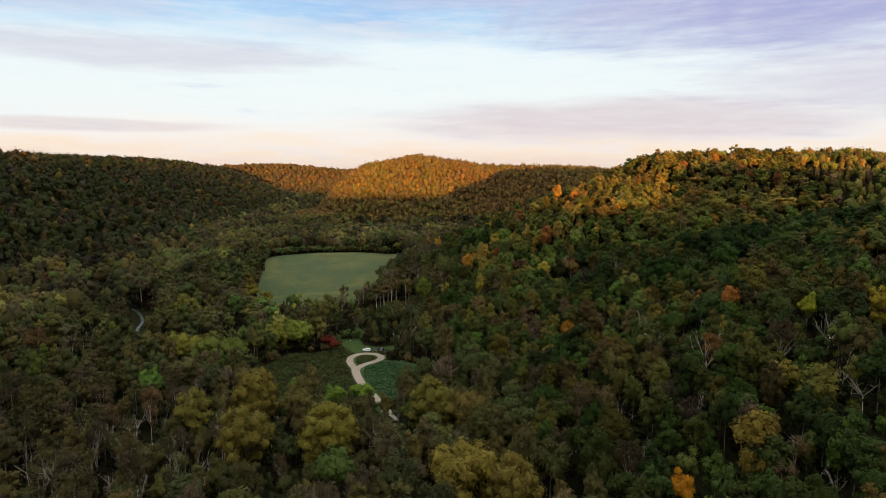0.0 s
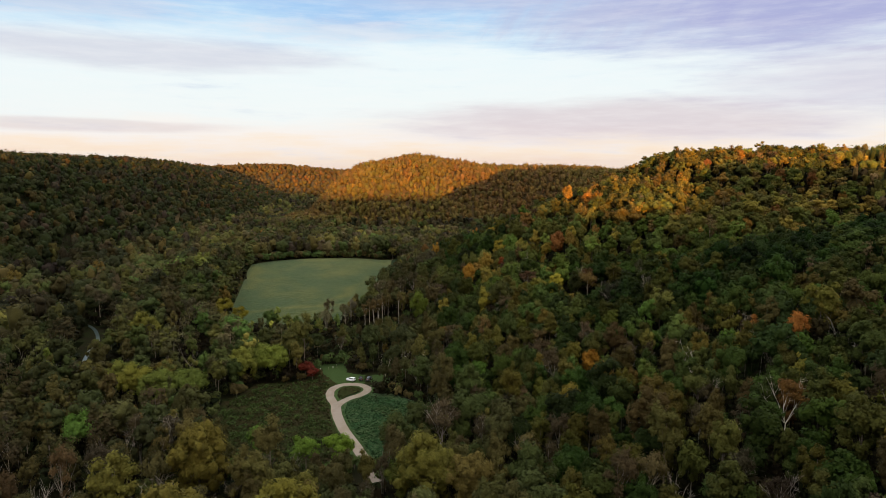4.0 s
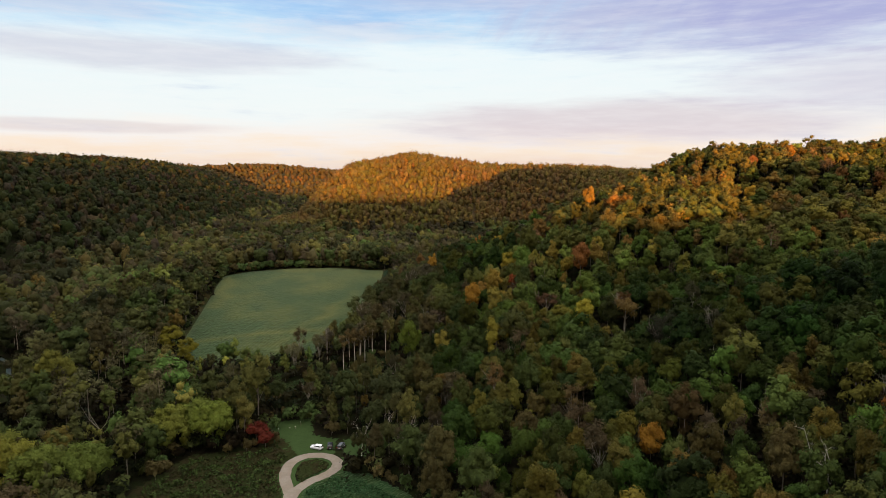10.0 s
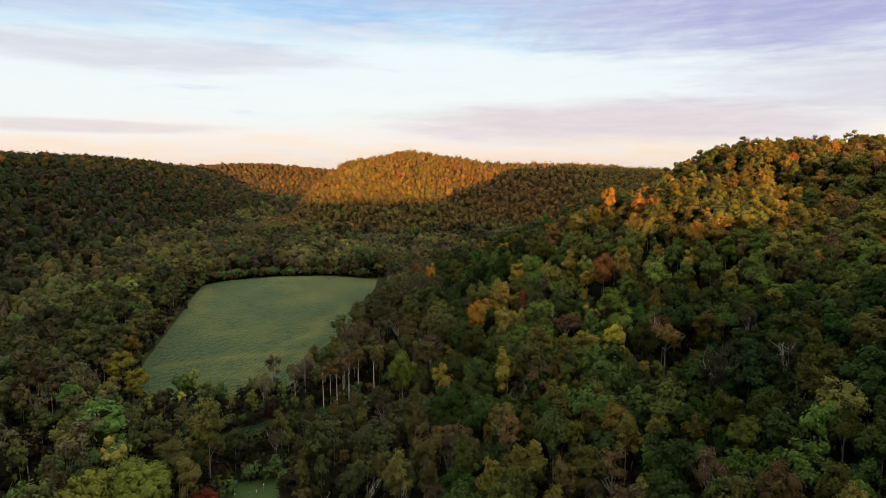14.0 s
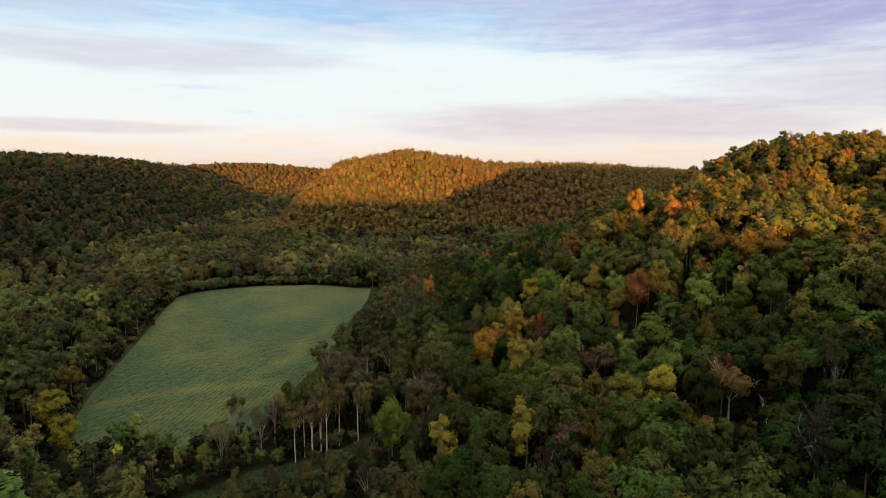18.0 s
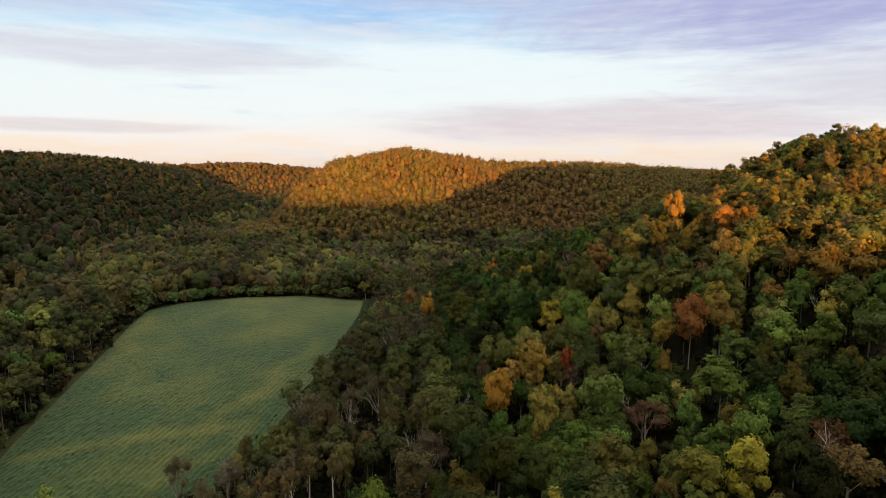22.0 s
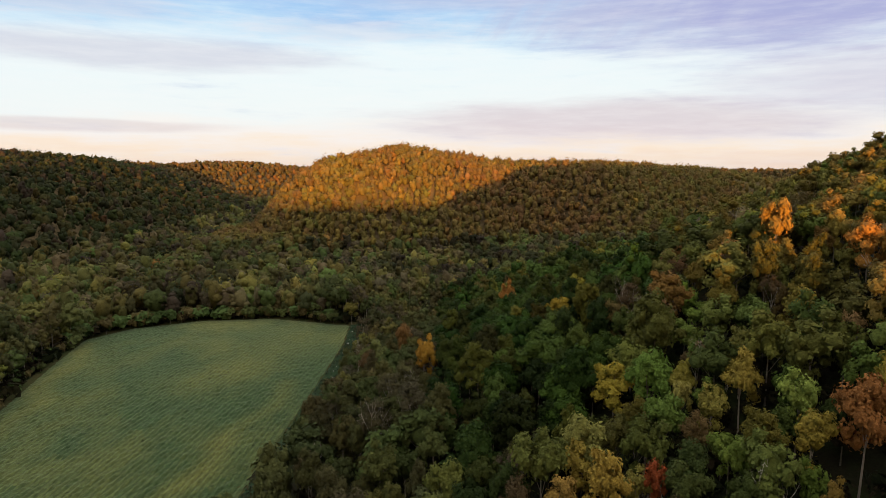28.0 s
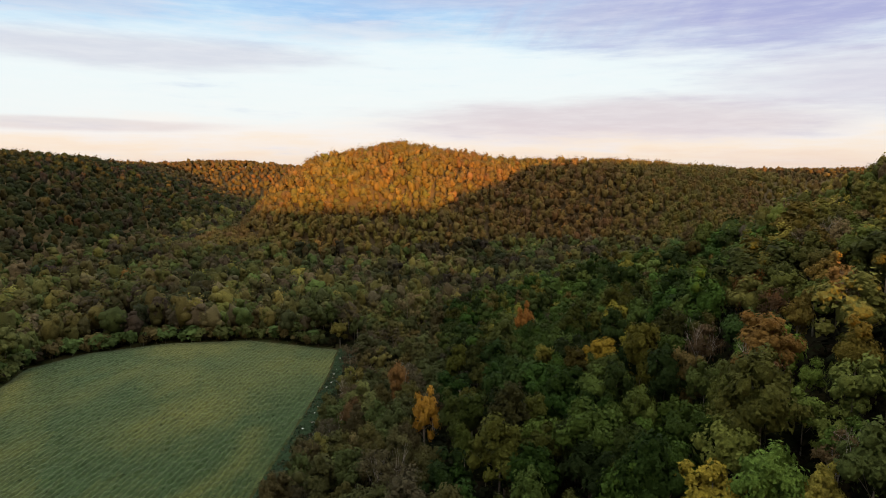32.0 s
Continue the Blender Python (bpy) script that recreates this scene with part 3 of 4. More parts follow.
# single trees that stand out: kind, place, height scale, spread scale, colour, label
MARKED = [
    ("maple", 18, 462, 1.32, 0.98, (0.29, 0.165, 0.025), "golden-orange maple with a rounded crown"),
    ("maple", 41.2, 475.4, 1.0, 0.57, (0.22, 0.058, 0.020), "slim rust-red maple among green trees"),
    ("maple", 98, 545, 1.5, 1.05, (0.24, 0.15, 0.03), "orange maple standing out on the spur"),
    ("maple", -5, 574, 1.42, 0.85, (0.34, 0.20, 0.03), "small bright yellow-orange maple on the lower slope"),
    ("maple", 77.3, 472, 1.37, 1.12, (0.20, 0.092, 0.028), "large russet-brown maple on the slope"),
    ("maple", 121, 262, 1.15, 0.87, (0.30, 0.13, 0.03), "pale orange maple on the near slope"),
    ("maple", 190, 518, 1.0, 0.83, (0.36, 0.24, 0.03), "bright yellow maple at the sunlit edge"),
    ("maple", 33, 660, 1.6, 0.92, (0.27, 0.13, 0.03), "orange maple on the back of the spur"),
    ("maple", -14, 613, 1.5, 0.80, (0.17, 0.10, 0.035), "dull orange maple near the field edge"),
    ("maple", -66, 353, 0.46, 0.98, (0.115, 0.026, 0.016), "dark red sumac-like maple beside the clearing"),
    ("maple", -62, 350, 0.36, 0.74, (0.105, 0.023, 0.014), "dark red sumac-like maple beside the clearing"),
    ("maple", 63.5, 157, 0.95, 0.87, (0.34, 0.16, 0.012), "vivid orange maple with a dense round crown"),
    ("maple", 61, 302, 0.9, 0.83, (0.26, 0.14, 0.02), "half orange, half green maple"),
    ("cottonwood", -72, 233, 1.12, 1.75, (0.125, 0.098, 0.018), "tall olive cottonwood with a billowing crown"),
    ("cottonwood", -89, 217, 1.08, 1.25, (0.120, 0.105, 0.020), "tall olive-yellow cottonwood with a narrow crown"),
    ("cottonwood", -37, 198, 1.12, 2.0, (0.135, 0.115, 0.018), "broad olive-yellow cottonwood with a billowing crown"),
    ("cottonwood", -65, 199, 1.08, 1.8, (0.120, 0.095, 0.018), "broad brownish-olive cottonwood with drooping boughs"),
    ("cottonwood", 6, 173, 1.12, 2.1, (0.150, 0.115, 0.020), "broad golden-olive cottonwood with a wide crown"),
    ("cottonwood", 20, 167, 1.0, 1.5, (0.130, 0.100, 0.020), "golden-olive cottonwood with a wide crown"),
    ("cottonwood", -3, 227, 1.08, 1.9, (0.110, 0.098, 0.018), "broad olive cottonwood with a wide crown"),
    ("cottonwood", 9, 222, 0.98, 1.4, (0.115, 0.085, 0.022), "brownish-olive cottonwood with a wide crown"),
    ("oak", -132, 317, 1.0, 1.2, (0.115, 0.120, 0.02), "yellow-green oak in a group beside the clearing"),
    ("oak", -120, 313, 1.0, 1.25, (0.075, 0.100, 0.02), "wide green oak in a group beside the clearing"),
    ("oak", -108, 318, 0.95, 1.15, (0.070, 0.098, 0.02), "green oak in a group beside the clearing"),
    ("oak", -142, 326, 0.95, 1.15, (0.090, 0.105, 0.02), "yellow-green oak in a group beside the clearing"),
    ("oak", -94, 345, 1.0, 1.2, (0.095, 0.110, 0.02), "yellow-green oak at the edge of the clearing"),
    ("oak", -81, 350, 1.0, 1.25, (0.090, 0.120, 0.02), "fresh green oak at the edge of the clearing"),
    ("oak", -88, 354, 0.95, 1.1, (0.080, 0.105, 0.02), "green oak at the edge of the clearing"),
    ("cottonwood", -161, 390, 1.0, 1.6, (0.125, 0.115, 0.02), "tall golden-olive cottonwood with a pale trunk"),
    ("hickory", -141, 458, 0.95, 1.5, (0.125, 0.120, 0.015), "yellow-green hickory at the field's edge"),
    ("hickory", -193, 590, 0.9, 1.2, (0.150, 0.150, 0.035), "pale yellow hickory at the field's edge"),
    ("oak", -179, 571, 0.75, 1.0, (0.075, 0.115, 0.02), "fresh green young oak at the field's edge"),
    ("ash", -109, 226, 1.2, 0.99, (0.115, 0.080, 0.038), "tall brown ash with a pale bare trunk"),
    ("larch", -175, 327, 1.0, 1.00, (0.085, 0.115, 0.02), "tall yellow-green conifer with tiered boughs"),
    ("larch", -184, 276, 0.95, 1.10, (0.080, 0.110, 0.02), "tall yellow-green conifer with tiered boughs"),
    ("larch", -190, 292, 0.9, 1.10, (0.070, 0.105, 0.02), "tall yellow-green conifer with tiered boughs"),
    ("oak", -128, 270, 0.9, 0.92, (0.065, 0.13, 0.025), "fresh green oak in the valley bottom"),
    ("oak", -34, 257, 0.80, 0.95, (0.120, 0.21, 0.025), "bright lime-green young oak by the road"),
    ("oak", -45, 256, 0.74, 0.92, (0.100, 0.18, 0.025), "bright lime-green young oak by the road"),
    ("oak", -62, 260, 0.80, 1.0, (0.080, 0.15, 0.025), "bright green young oak by the road"),
    ("oak", -17, 244, 0.62, 0.95, (0.070, 0.120, 0.02), "fresh green young oak over the road"),
    ("oak", -11, 233, 0.85, 1.05, (0.080, 0.100, 0.02), "olive-green oak over the road"),
    ("ash", 27, 239, 0.95, 0.99, (0.125, 0.110, 0.04), "spreading ash with pale bare limbs and thin olive leaves"),
    ("ash", 21.8, 357, 1.0, 1.03, (0.130, 0.090, 0.034), "brown ash with pale forking limbs"),
    ("ash", 45, 333, 0.9, 0.99, (0.105, 0.080, 0.034), "thin brown ash with pale forking limbs"),
    ("dead", 60.6, 247, 0.8, 1.20, None, "leafless white-grey dead tree on the wooded slope"),
    ("dead", 60, 205, 0.8, 1.00, None, "leafless grey dead tree on the wooded slope"),
    ("dead", 124, 179, 0.85, 1.30, None, "leafless grey dead tree on the wooded slope"),
    ("dead", -139, 239, 0.7, 1.30, None, "leafless grey dead tree on the wooded slope"),
    ("dead", -26, 341, 1.0, 1.00, None, "leaning pale leafless tree by the turning loop"),
    ("dead", 57.5, 472, 1.05, 0.80, None, "tall pale leafless tree on the slope"),
    ("dead", 62.5, 470, 0.95, 0.70, None, "tall pale leafless tree on the slope"),
    ("dead", 39, 475, 0.85, 0.35, None, "broken white dead trunk on the wooded slope"),
    ("dead", 67.4, 505, 0.75, 0.30, None, "broken white dead trunk on the wooded slope"),
    ("dead", 93, 402, 0.6, 1.30, None, "leafless grey dead tree on the wooded slope"),
    ("dead", -23, 479, 0.5, 1.40, None, "leafless grey dead tree at the wood's edge"),
    ("dead", -267, 815, 0.8, 0.60, None, "pale leafless trunk in the valley"),
    ("hickory", 66.5, 411.5, 1.08, 1.10, (0.250, 0.240, 0.03), "bright yellow-topped hickory on the wooded slope"),
    ("hickory", 57, 411, 0.98, 1.24, (0.120, 0.120, 0.02), "yellow-green hickory on the wooded slope"),
    ("hickory", 2.8, 406, 1.06, 1.04, (0.180, 0.160, 0.03), "pale yellow hickory on the wooded slope"),
    ("hickory", 25, 398, 1.2, 1.28, (0.170, 0.160, 0.025), "pale yellow-green hickory on the wooded slope"),
    ("ash", 82.5, 403, 1.16, 1.35, (0.130, 0.095, 0.030), "wide brown-gold ash with forking limbs"),
    ("hickory", 31, 473, 1.3, 1.00, (0.220, 0.160, 0.03), "thin golden hickory on the wooded slope"),
    ("hickory", 54.6, 500, 0.85, 0.62, (0.200, 0.190, 0.05), "slim pale yellow hickory on the wooded slope"),
    ("hickory", 43, 513, 0.95, 1.19, (0.210, 0.180, 0.025), "yellow-green hickory on the wooded slope"),
    ("hickory", 57.4, 506.7, 0.85, 0.76, (0.190, 0.180, 0.035), "pale yellow hickory on the wooded slope"),
    ("hickory", 59, 494, 0.85, 0.76, (0.170, 0.160, 0.035), "pale yellow hickory on the wooded slope"),
    ("hickory", 54.4, 610, 1.1, 1.23, (0.170, 0.160, 0.02), "yellow-green hickory on the wooded slope"),
    ("hickory", 41, 576, 1.0, 1.14, (0.200, 0.150, 0.018), "golden-olive hickory on the wooded slope"),
    ("hickory", 51, 580, 0.9, 0.95, (0.150, 0.150, 0.02), "yellow-green hickory on the wooded slope"),
    ("ash", 54, 440, 0.85, 1.26, (0.090, 0.055, 0.030), "dull brown ash with bare limbs"),
    ("oak", -54, 746, 0.8, 1.01, (0.110, 0.105, 0.025), "olive bushy oak at the far corner of the field"),
    ("oak", -12.7, 414, 1.3, 1.01, (0.090, 0.130, 0.02), "fresh yellow-green oak on the wooded slope"),
    ("oak", 17, 317, 0.8, 0.83, (0.070, 0.140, 0.025), "fresh green oak on the wooded slope"),
    ("hickory", -124, 437, 0.9, 1.14, (0.130, 0.125, 0.015), "yellow-green hickory at the field's edge"),
    ("hickory", 135, 229, 0.9, 0.76, (0.180, 0.210, 0.02), "lime-yellow hickory on the wooded slope"),
    ("hickory", 152, 215, 1.0, 1.04, (0.190, 0.170, 0.02), "golden-green hickory on the wooded slope"),
    ("hickory", 47, 272, 0.95, 1.09, (0.140, 0.120, 0.02), "olive-gold hickory on the wooded slope"),
    ("birch", -41, 435, 1.0, 1.00, (0.11, 0.085, 0.034), "slender white-barked birch with thin brown leaves"),
    ("birch", -44, 437, 1.05, 1.00, (0.11, 0.085, 0.034), "slender white-barked birch with thin brown leaves"),
    ("birch", -38.5, 437, 1.0, 1.00, (0.10, 0.08, 0.034), "slender white-barked birch with thin brown leaves"),
    ("birch", -46.5, 434, 0.95, 1.00, (0.11, 0.085, 0.034), "slender white-barked birch with thin brown leaves"),
    ("birch", -36, 434, 1.1, 1.00, (0.11, 0.085, 0.034), "slender white-barked birch with thin brown leaves"),
    ("birch", -42, 440, 1.0, 1.00, (0.12, 0.085, 0.034), "slender white-barked birch with thin brown leaves"),
    ("birch", -33, 441, 1.05, 1.00, (0.10, 0.085, 0.034), "slender white-barked birch with thin brown leaves"),
    ("birch", -26, 438, 1.1, 1.00, (0.10, 0.085, 0.034), "slender white-barked birch with thin brown leaves"),
]
VARIANTS = {"great_cottonwood": 3, "great_oak": 3, "oak": 6, "cottonwood": 4, "hickory": 5, "maple": 4, "ash": 4, "birch": 3, "larch": 2, "shrub": 3, "dead": 5}
LABELS = {
    "oak": "green broad-crowned oak in the woods", "cottonwood": "olive-yellow tall cottonwood in the valley woods", "hickory": "yellow-green hickory in autumn leaf",
    "maple": "orange-leaved maple in autumn colour", "ash": "thin brown ash with bare limbs showing", "dead": "leafless grey dead tree standing in the woods",
    "shrub": "low olive-brown shrub at the wood's edge"}


def plain_mesh(name, soup, mat):
    v, f, _ = soup.done()
    return mesh_from(name, v, f, mat, smooth=True)


def tree_sources():
    """The meshes of the single trees, shared by all of their kind."""
    made = {}
    for kind, n in VARIANTS.items():
        for _ in range(n):
            wood, leaves = tree_meshes(kind, 2)
            bark = {"dead": PALE_BARK, "birch": PALE_BARK, "ash": ASH_BARK}.get(kind, BARK)
            made.setdefault(kind, []).append((plain_mesh("trunk", wood, bark), plain_mesh("crown", leaves, LEAF) if leaves else None))
    return made


SOURCES = tree_sources()


def plant(kind, x, y, tall, wide, turn, colour, label, variant=0):
    """One tree: an empty at its foot, with its trunk and its crown."""
    root = new(kind.replace("great_", "") + ("_tree" if kind != "shrub" else ""))
    root.location, root.scale, root.rotation_euler = (x, y, height_at(x, y) - 0.05), (wide, wide, tall * 1.22), (0, 0, turn)
    root.empty_display_size = 0.5
    t, c = SOURCES[kind][variant % len(SOURCES[kind])]
    new("trunk", t).parent = root
    if c:
        o = new("crown", c)
        o.parent, o.color = root, (*colour, 1)
        if kind in ("oak", "maple", "hickory", "cottonwood") and wide < 1.4:     # a tall tree lifts its crown rather than stretching it
            k = min(1.0, (0.6 * tall * 1.22 + 0.55 * wide) / (tall * 1.22))
            o.scale, o.location = (1, 1, k), (0, 0, (KINDS[kind][1] + 0.4) * (1 - k))
    return tagged(root, label, "shrub" if kind == "shrub" else "tree", "shrubs of the valley" if kind == "shrub" else kind.replace("great_", "") + " trees of the valley")


for i, (kind, x, y, tall, wide, colour, label) in enumerate(MARKED):
    great = kind == "cottonwood" and wide > 1.3 or kind == "oak" and x < -75 and y < 400
    shade = (0.86, 0.92, 0.95) if kind == "cottonwood" else (1.25, 1.16, 1.08) if great else (0.92, 0.85, 0.78) if kind == "hickory" else (0.80, 0.74, 0.68)
    plant("great_" + kind if great else kind, x, y, tall * (0.92 if great else 1.0), wide * ((0.54 if kind == "cottonwood" else 0.80) if great else 1.0), rng.uniform(0, 6.28), [k * m for k, m in zip(colour or (0.2, 0.2, 0.2), shade)], label, i)


# ---------------------------------------------------------------- the woods
def scatter(x0, x1, y0, y1, s):
    X, Y = np.meshgrid(np.arange(x0, x1, s), np.arange(y0, y1, s * 0.9), indexing="ij")
    X = X + (np.arange(X.shape[1]) % 2)[None, :] * s * 0.5
    return np.c_[(X + rng.uniform(-0.4, 0.4, X.shape) * s).ravel(), (Y + rng.uniform(-0.4, 0.4, X.shape) * s).ravel()]


def clear(p, gap=3.0, marked=True):
    """Which places are free of field, road, glades and the marked trees."""
    x, y = p[:, 0], p[:, 1]
    free = np.ones(len(p), bool)
    for poly in (FIELD, GRASS, WEEDS, LAWN, GLADE):
        free &= ~inside(x, y, poly) & (from_edge(x, y, poly) > gap)
    free &= from_line(x, y, ROAD) > np.where(y < 236, 1.6, np.where(y < 258, 5.5, 6.5))
    free &= ~((np.abs(x + 27) < 11) & (y > 238) & (y < 268))
    free &= from_line(x, y, STREAM) > np.where((y > 380) & (y < 425), 9.0, 4.5)
    free &= from_line(x, y, [(-54, 480), (-48, 600), (-44, 700), (-48, 742)]) > 6.2
    free &= (from_line(x, y, LOOP) > 5.0) & (np.hypot(x + 42, y - 334) > 13)
    free &= from_line(x, y, [(-61, 365), (-53, 369)]) > 6.0
    for kind, mx, my, _, wide, _, _ in MARKED if marked else ():
        free &= np.hypot(x - mx, (y - my + 2.5) * 0.68) > {"birch": 2.8, "dead": 2.4}.get(kind, (5.6 if kind == "oak" and mx < -75 else 4.7) * wide)
    return free


def region(x, y, g):
    out = np.full(len(x), "valley", object)
    out[(x > 0) & (y < 900) & (g > 4)] = "slope"
    foot = (y > 415) & (y < 860) & (x > 20) & (g > 8)
    out[foot], out[foot & (g > 52)] = "spur_foot", "spur_top"
    out[(y > 880) & (x > -330) & (g > 8)] = "mid"
    out[(x < -250) & (g > 10) & (y < 1850)] = "left"
    out[(y > 1700) & (g > 10)] = "far"
    return out


def choose(x, y, g):
    where, r = region(x, y, g), rng.uniform(size=len(x))
    kinds, tints = np.full(len(x), "oak", object), np.zeros((len(x), 3))
    for name, shares in MIXES.items():
        m = np.nonzero(where == name)[0]
        kinds[m] = np.array(MIX_KINDS, object)[np.minimum(np.searchsorted(np.cumsum(shares), r[m]), 5)]
    for kind in MIX_KINDS:
        m = np.nonzero(kinds == kind)[0]
        tints[m] = np.array(GREENS[kind])[rng.integers(0, len(GREENS[kind]), len(m))]
    hill = (where == "mid")[:, None]
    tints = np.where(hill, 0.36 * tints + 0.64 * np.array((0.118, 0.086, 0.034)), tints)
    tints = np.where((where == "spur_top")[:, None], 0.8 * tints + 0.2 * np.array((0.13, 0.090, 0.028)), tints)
    tints = np.where((where == "far")[:, None], 0.4 * tints + 0.6 * np.array((0.110, 0.072, 0.030)), tints)
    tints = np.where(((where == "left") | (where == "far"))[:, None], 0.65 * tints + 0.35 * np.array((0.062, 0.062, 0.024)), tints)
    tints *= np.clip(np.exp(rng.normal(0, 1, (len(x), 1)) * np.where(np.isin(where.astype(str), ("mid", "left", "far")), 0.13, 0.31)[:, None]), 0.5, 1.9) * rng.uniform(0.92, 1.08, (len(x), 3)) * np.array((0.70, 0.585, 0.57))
    # light and shade put in tints: middle hill lighter, slope and left hill darker
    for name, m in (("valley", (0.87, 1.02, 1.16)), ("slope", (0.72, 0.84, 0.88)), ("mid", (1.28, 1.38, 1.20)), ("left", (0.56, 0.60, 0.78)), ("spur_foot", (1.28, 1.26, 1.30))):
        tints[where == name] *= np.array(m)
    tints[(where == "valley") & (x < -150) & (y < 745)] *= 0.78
    tints[(where == "valley") & (x > -150) & (y > 330)] *= np.where(x > -52, 0.98, 1.24)[(where == "valley") & (x > -150) & (y > 330), None]
    tints[(where == "spur_foot") & (x > 60)] *= 1.06
    # the low sun on the spur's top put into its tints
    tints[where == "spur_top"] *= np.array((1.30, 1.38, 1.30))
    # the near slope's deep shade put into its tints; olive and grey-brown trees along the valley floor
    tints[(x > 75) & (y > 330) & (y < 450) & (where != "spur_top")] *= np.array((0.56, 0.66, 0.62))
    # sunlight on the spur's upper flank, put into the tint
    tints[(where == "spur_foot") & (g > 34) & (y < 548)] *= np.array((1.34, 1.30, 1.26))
    tints[(x > 60) & (y < 330)] *= np.array((1.30, 1.22, 1.2))
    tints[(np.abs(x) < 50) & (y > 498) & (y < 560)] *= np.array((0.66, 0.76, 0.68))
    tints[(x > -150) & (x < -40) & (y > 330) & (y < 485)] *= np.array((1.06, 1.12, 1.08))
    tints[(x > -150) & (x < -40) & (y > 405) & (y < 485)] *= 1.22
    open_wood = (x > -260) & (x < -60) & (y > 300) & (y < 640)
    tints[open_wood] *= np.array((1.02, 1.14, 0.98)) * np.exp(rng.normal(0, 0.26, (int(open_wood.sum()), 1)))
    tints[((where == "slope") | (where == "spur_foot")) & (x < 78) & (y > 270) & (y < 498)] *= np.array((1.22, 1.16, 1.16))
    thin = (x < -60) & (y < 262)                                # thin grey-brown woods by the near bend of the valley
    tints[thin & (x < -85)] *= np.array((0.66, 0.62, 0.66))
    swap = rng.uniform(size=len(x))
    kinds[thin & (swap < 0.38)], kinds[thin & (swap > 0.86)] = "ash", "dead"
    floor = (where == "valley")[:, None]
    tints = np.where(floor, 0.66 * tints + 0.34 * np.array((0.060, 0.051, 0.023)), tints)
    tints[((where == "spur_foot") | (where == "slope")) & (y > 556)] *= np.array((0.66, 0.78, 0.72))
    patchy = np.array([noise.fractal(Vector((a * 0.006, b * 0.006, 7.7)), 0.8, 2.0, 3) for a, b in zip(x, y)])[:, None]
    clumps = np.array([noise.fractal(Vector((a * 0.016, b * 0.012, 2.2)), 0.7, 2.0, 3) for a, b in zip(x, y)])
    bottom = (where == "valley") & ((y > 745) | (x < -200))
    tints[bottom] *= np.clip(1.02 + 0.9 * clumps[bottom, None] * np.array((1.0, 1.05, 0.7)), 0.45, 1.7)
    tints = np.where((where == "mid")[:, None], tints * (1 + np.clip(patchy, -0.8, 0.8) * np.array((-0.10, 0.16, -0.05))), tints)
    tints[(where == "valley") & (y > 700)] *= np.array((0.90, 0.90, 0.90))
    return kinds, tints, where


def woods(name, label, pts, kinds, tints, detail, grow, slim=1.0):
    """Many trees joined into one mesh."""
    V, F, C, n = [], [], [], 0
    bark = np.array((0.13, 0.11, 0.085))
    for kind in MIX_KINDS + ("shrub",):
        m = np.nonzero(kinds == kind)[0]
        k = 6 if detail > 0 else 10
        if not len(m):
            continue
        for part_of in np.array_split(rng.permutation(m), k):
            wood, leaves = tree_meshes("hickory" if kind == "ash" and detail < 1 else kind, detail)
            one = Soup()
            if wood.n:
                one.add(*wood.done()[:2], True)
            if leaves:
                one.add(*leaves.done()[:2], False)
            v, f, b = one.done()
            q = len(part_of)
            a, s = rng.uniform(0, 6.28, q), grow[part_of]
            w = s * np.broadcast_to(slim, len(pts))[part_of] * rng.uniform(0.82, 1.12, q)
            ca, sa = np.cos(a)[:, None] * w[:, None], np.sin(a)[:, None] * w[:, None]
            p = pts[part_of]
            vv = np.stack([p[:, :1] + v[:, 0] * ca - v[:, 1] * sa, p[:, 1:2] + v[:, 0] * sa + v[:, 1] * ca, p[:, 2:3] + v[:, 2] * (s ** 0.7 * (rng.uniform(1.05, 1.32, q) if detail > 0 else rng.uniform(0.92, 1.2, q)))[:, None]], -1)
            V.append(vv.reshape(-1, 3))
            F.append((f[None] + (n + np.arange(q) * len(v))[:, None, None]).reshape(-1, 3))
            tone = np.repeat(tints[part_of][:, None], len(f), 1) * np.where(b[None, :, None], 0, rng.uniform(0.93, 1.07, (q, len(f), 1)) if detail > 0 else rng.uniform(0.9, 1.1, (q, len(f), 1)))
            C.append((tone + np.where(b, 1, 0)[None, :, None] * bark * (1.6 if kind in ("dead", "ash") else 1)).reshape(-1, 3))
            n += q * len(v)
    if V:
        tagged(new(name, mesh_from(name, np.concatenate(V), np.concatenate(F), WOODS, np.concatenate(C), smooth=True)), label, "woods", kind="stuff")


def in_wedge(p, margin=70):
    return np.abs(p[:, 0]) < 0.72 * np.maximum(p[:, 1], 60) + margin


near = scatter(-760, 760, 90, 900, 8.0)
near = near[in_wedge(near) & clear(near)]
near = near[~((near[:, 0] < -60) & (near[:, 1] > 300) & (rng.uniform(size=len(near)) < 0.34))]     # wider trees, further apart, on the valley floor
g = ground_height(near[:, 0], near[:, 1])
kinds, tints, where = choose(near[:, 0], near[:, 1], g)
grow = np.clip(rng.lognormal(-0.07, 0.22, len(near)), 0.6, 1.45) * np.where(kinds == "cottonwood", 0.82, 1.0)
grow *= np.where((near[:, 0] < -60) & (near[:, 1] > 300) & (where == "valley"), 1.22, 1.0)
grow *= np.where((near[:, 0] > -138) & (near[:, 0] < -62) & (near[:, 1] > 402) & (near[:, 1] < 448), 0.55, 1.0)
grow = np.where((g > 66) & (near[:, 0] > 60), np.clip(grow, 0.82, 1.08) * 0.8, grow)
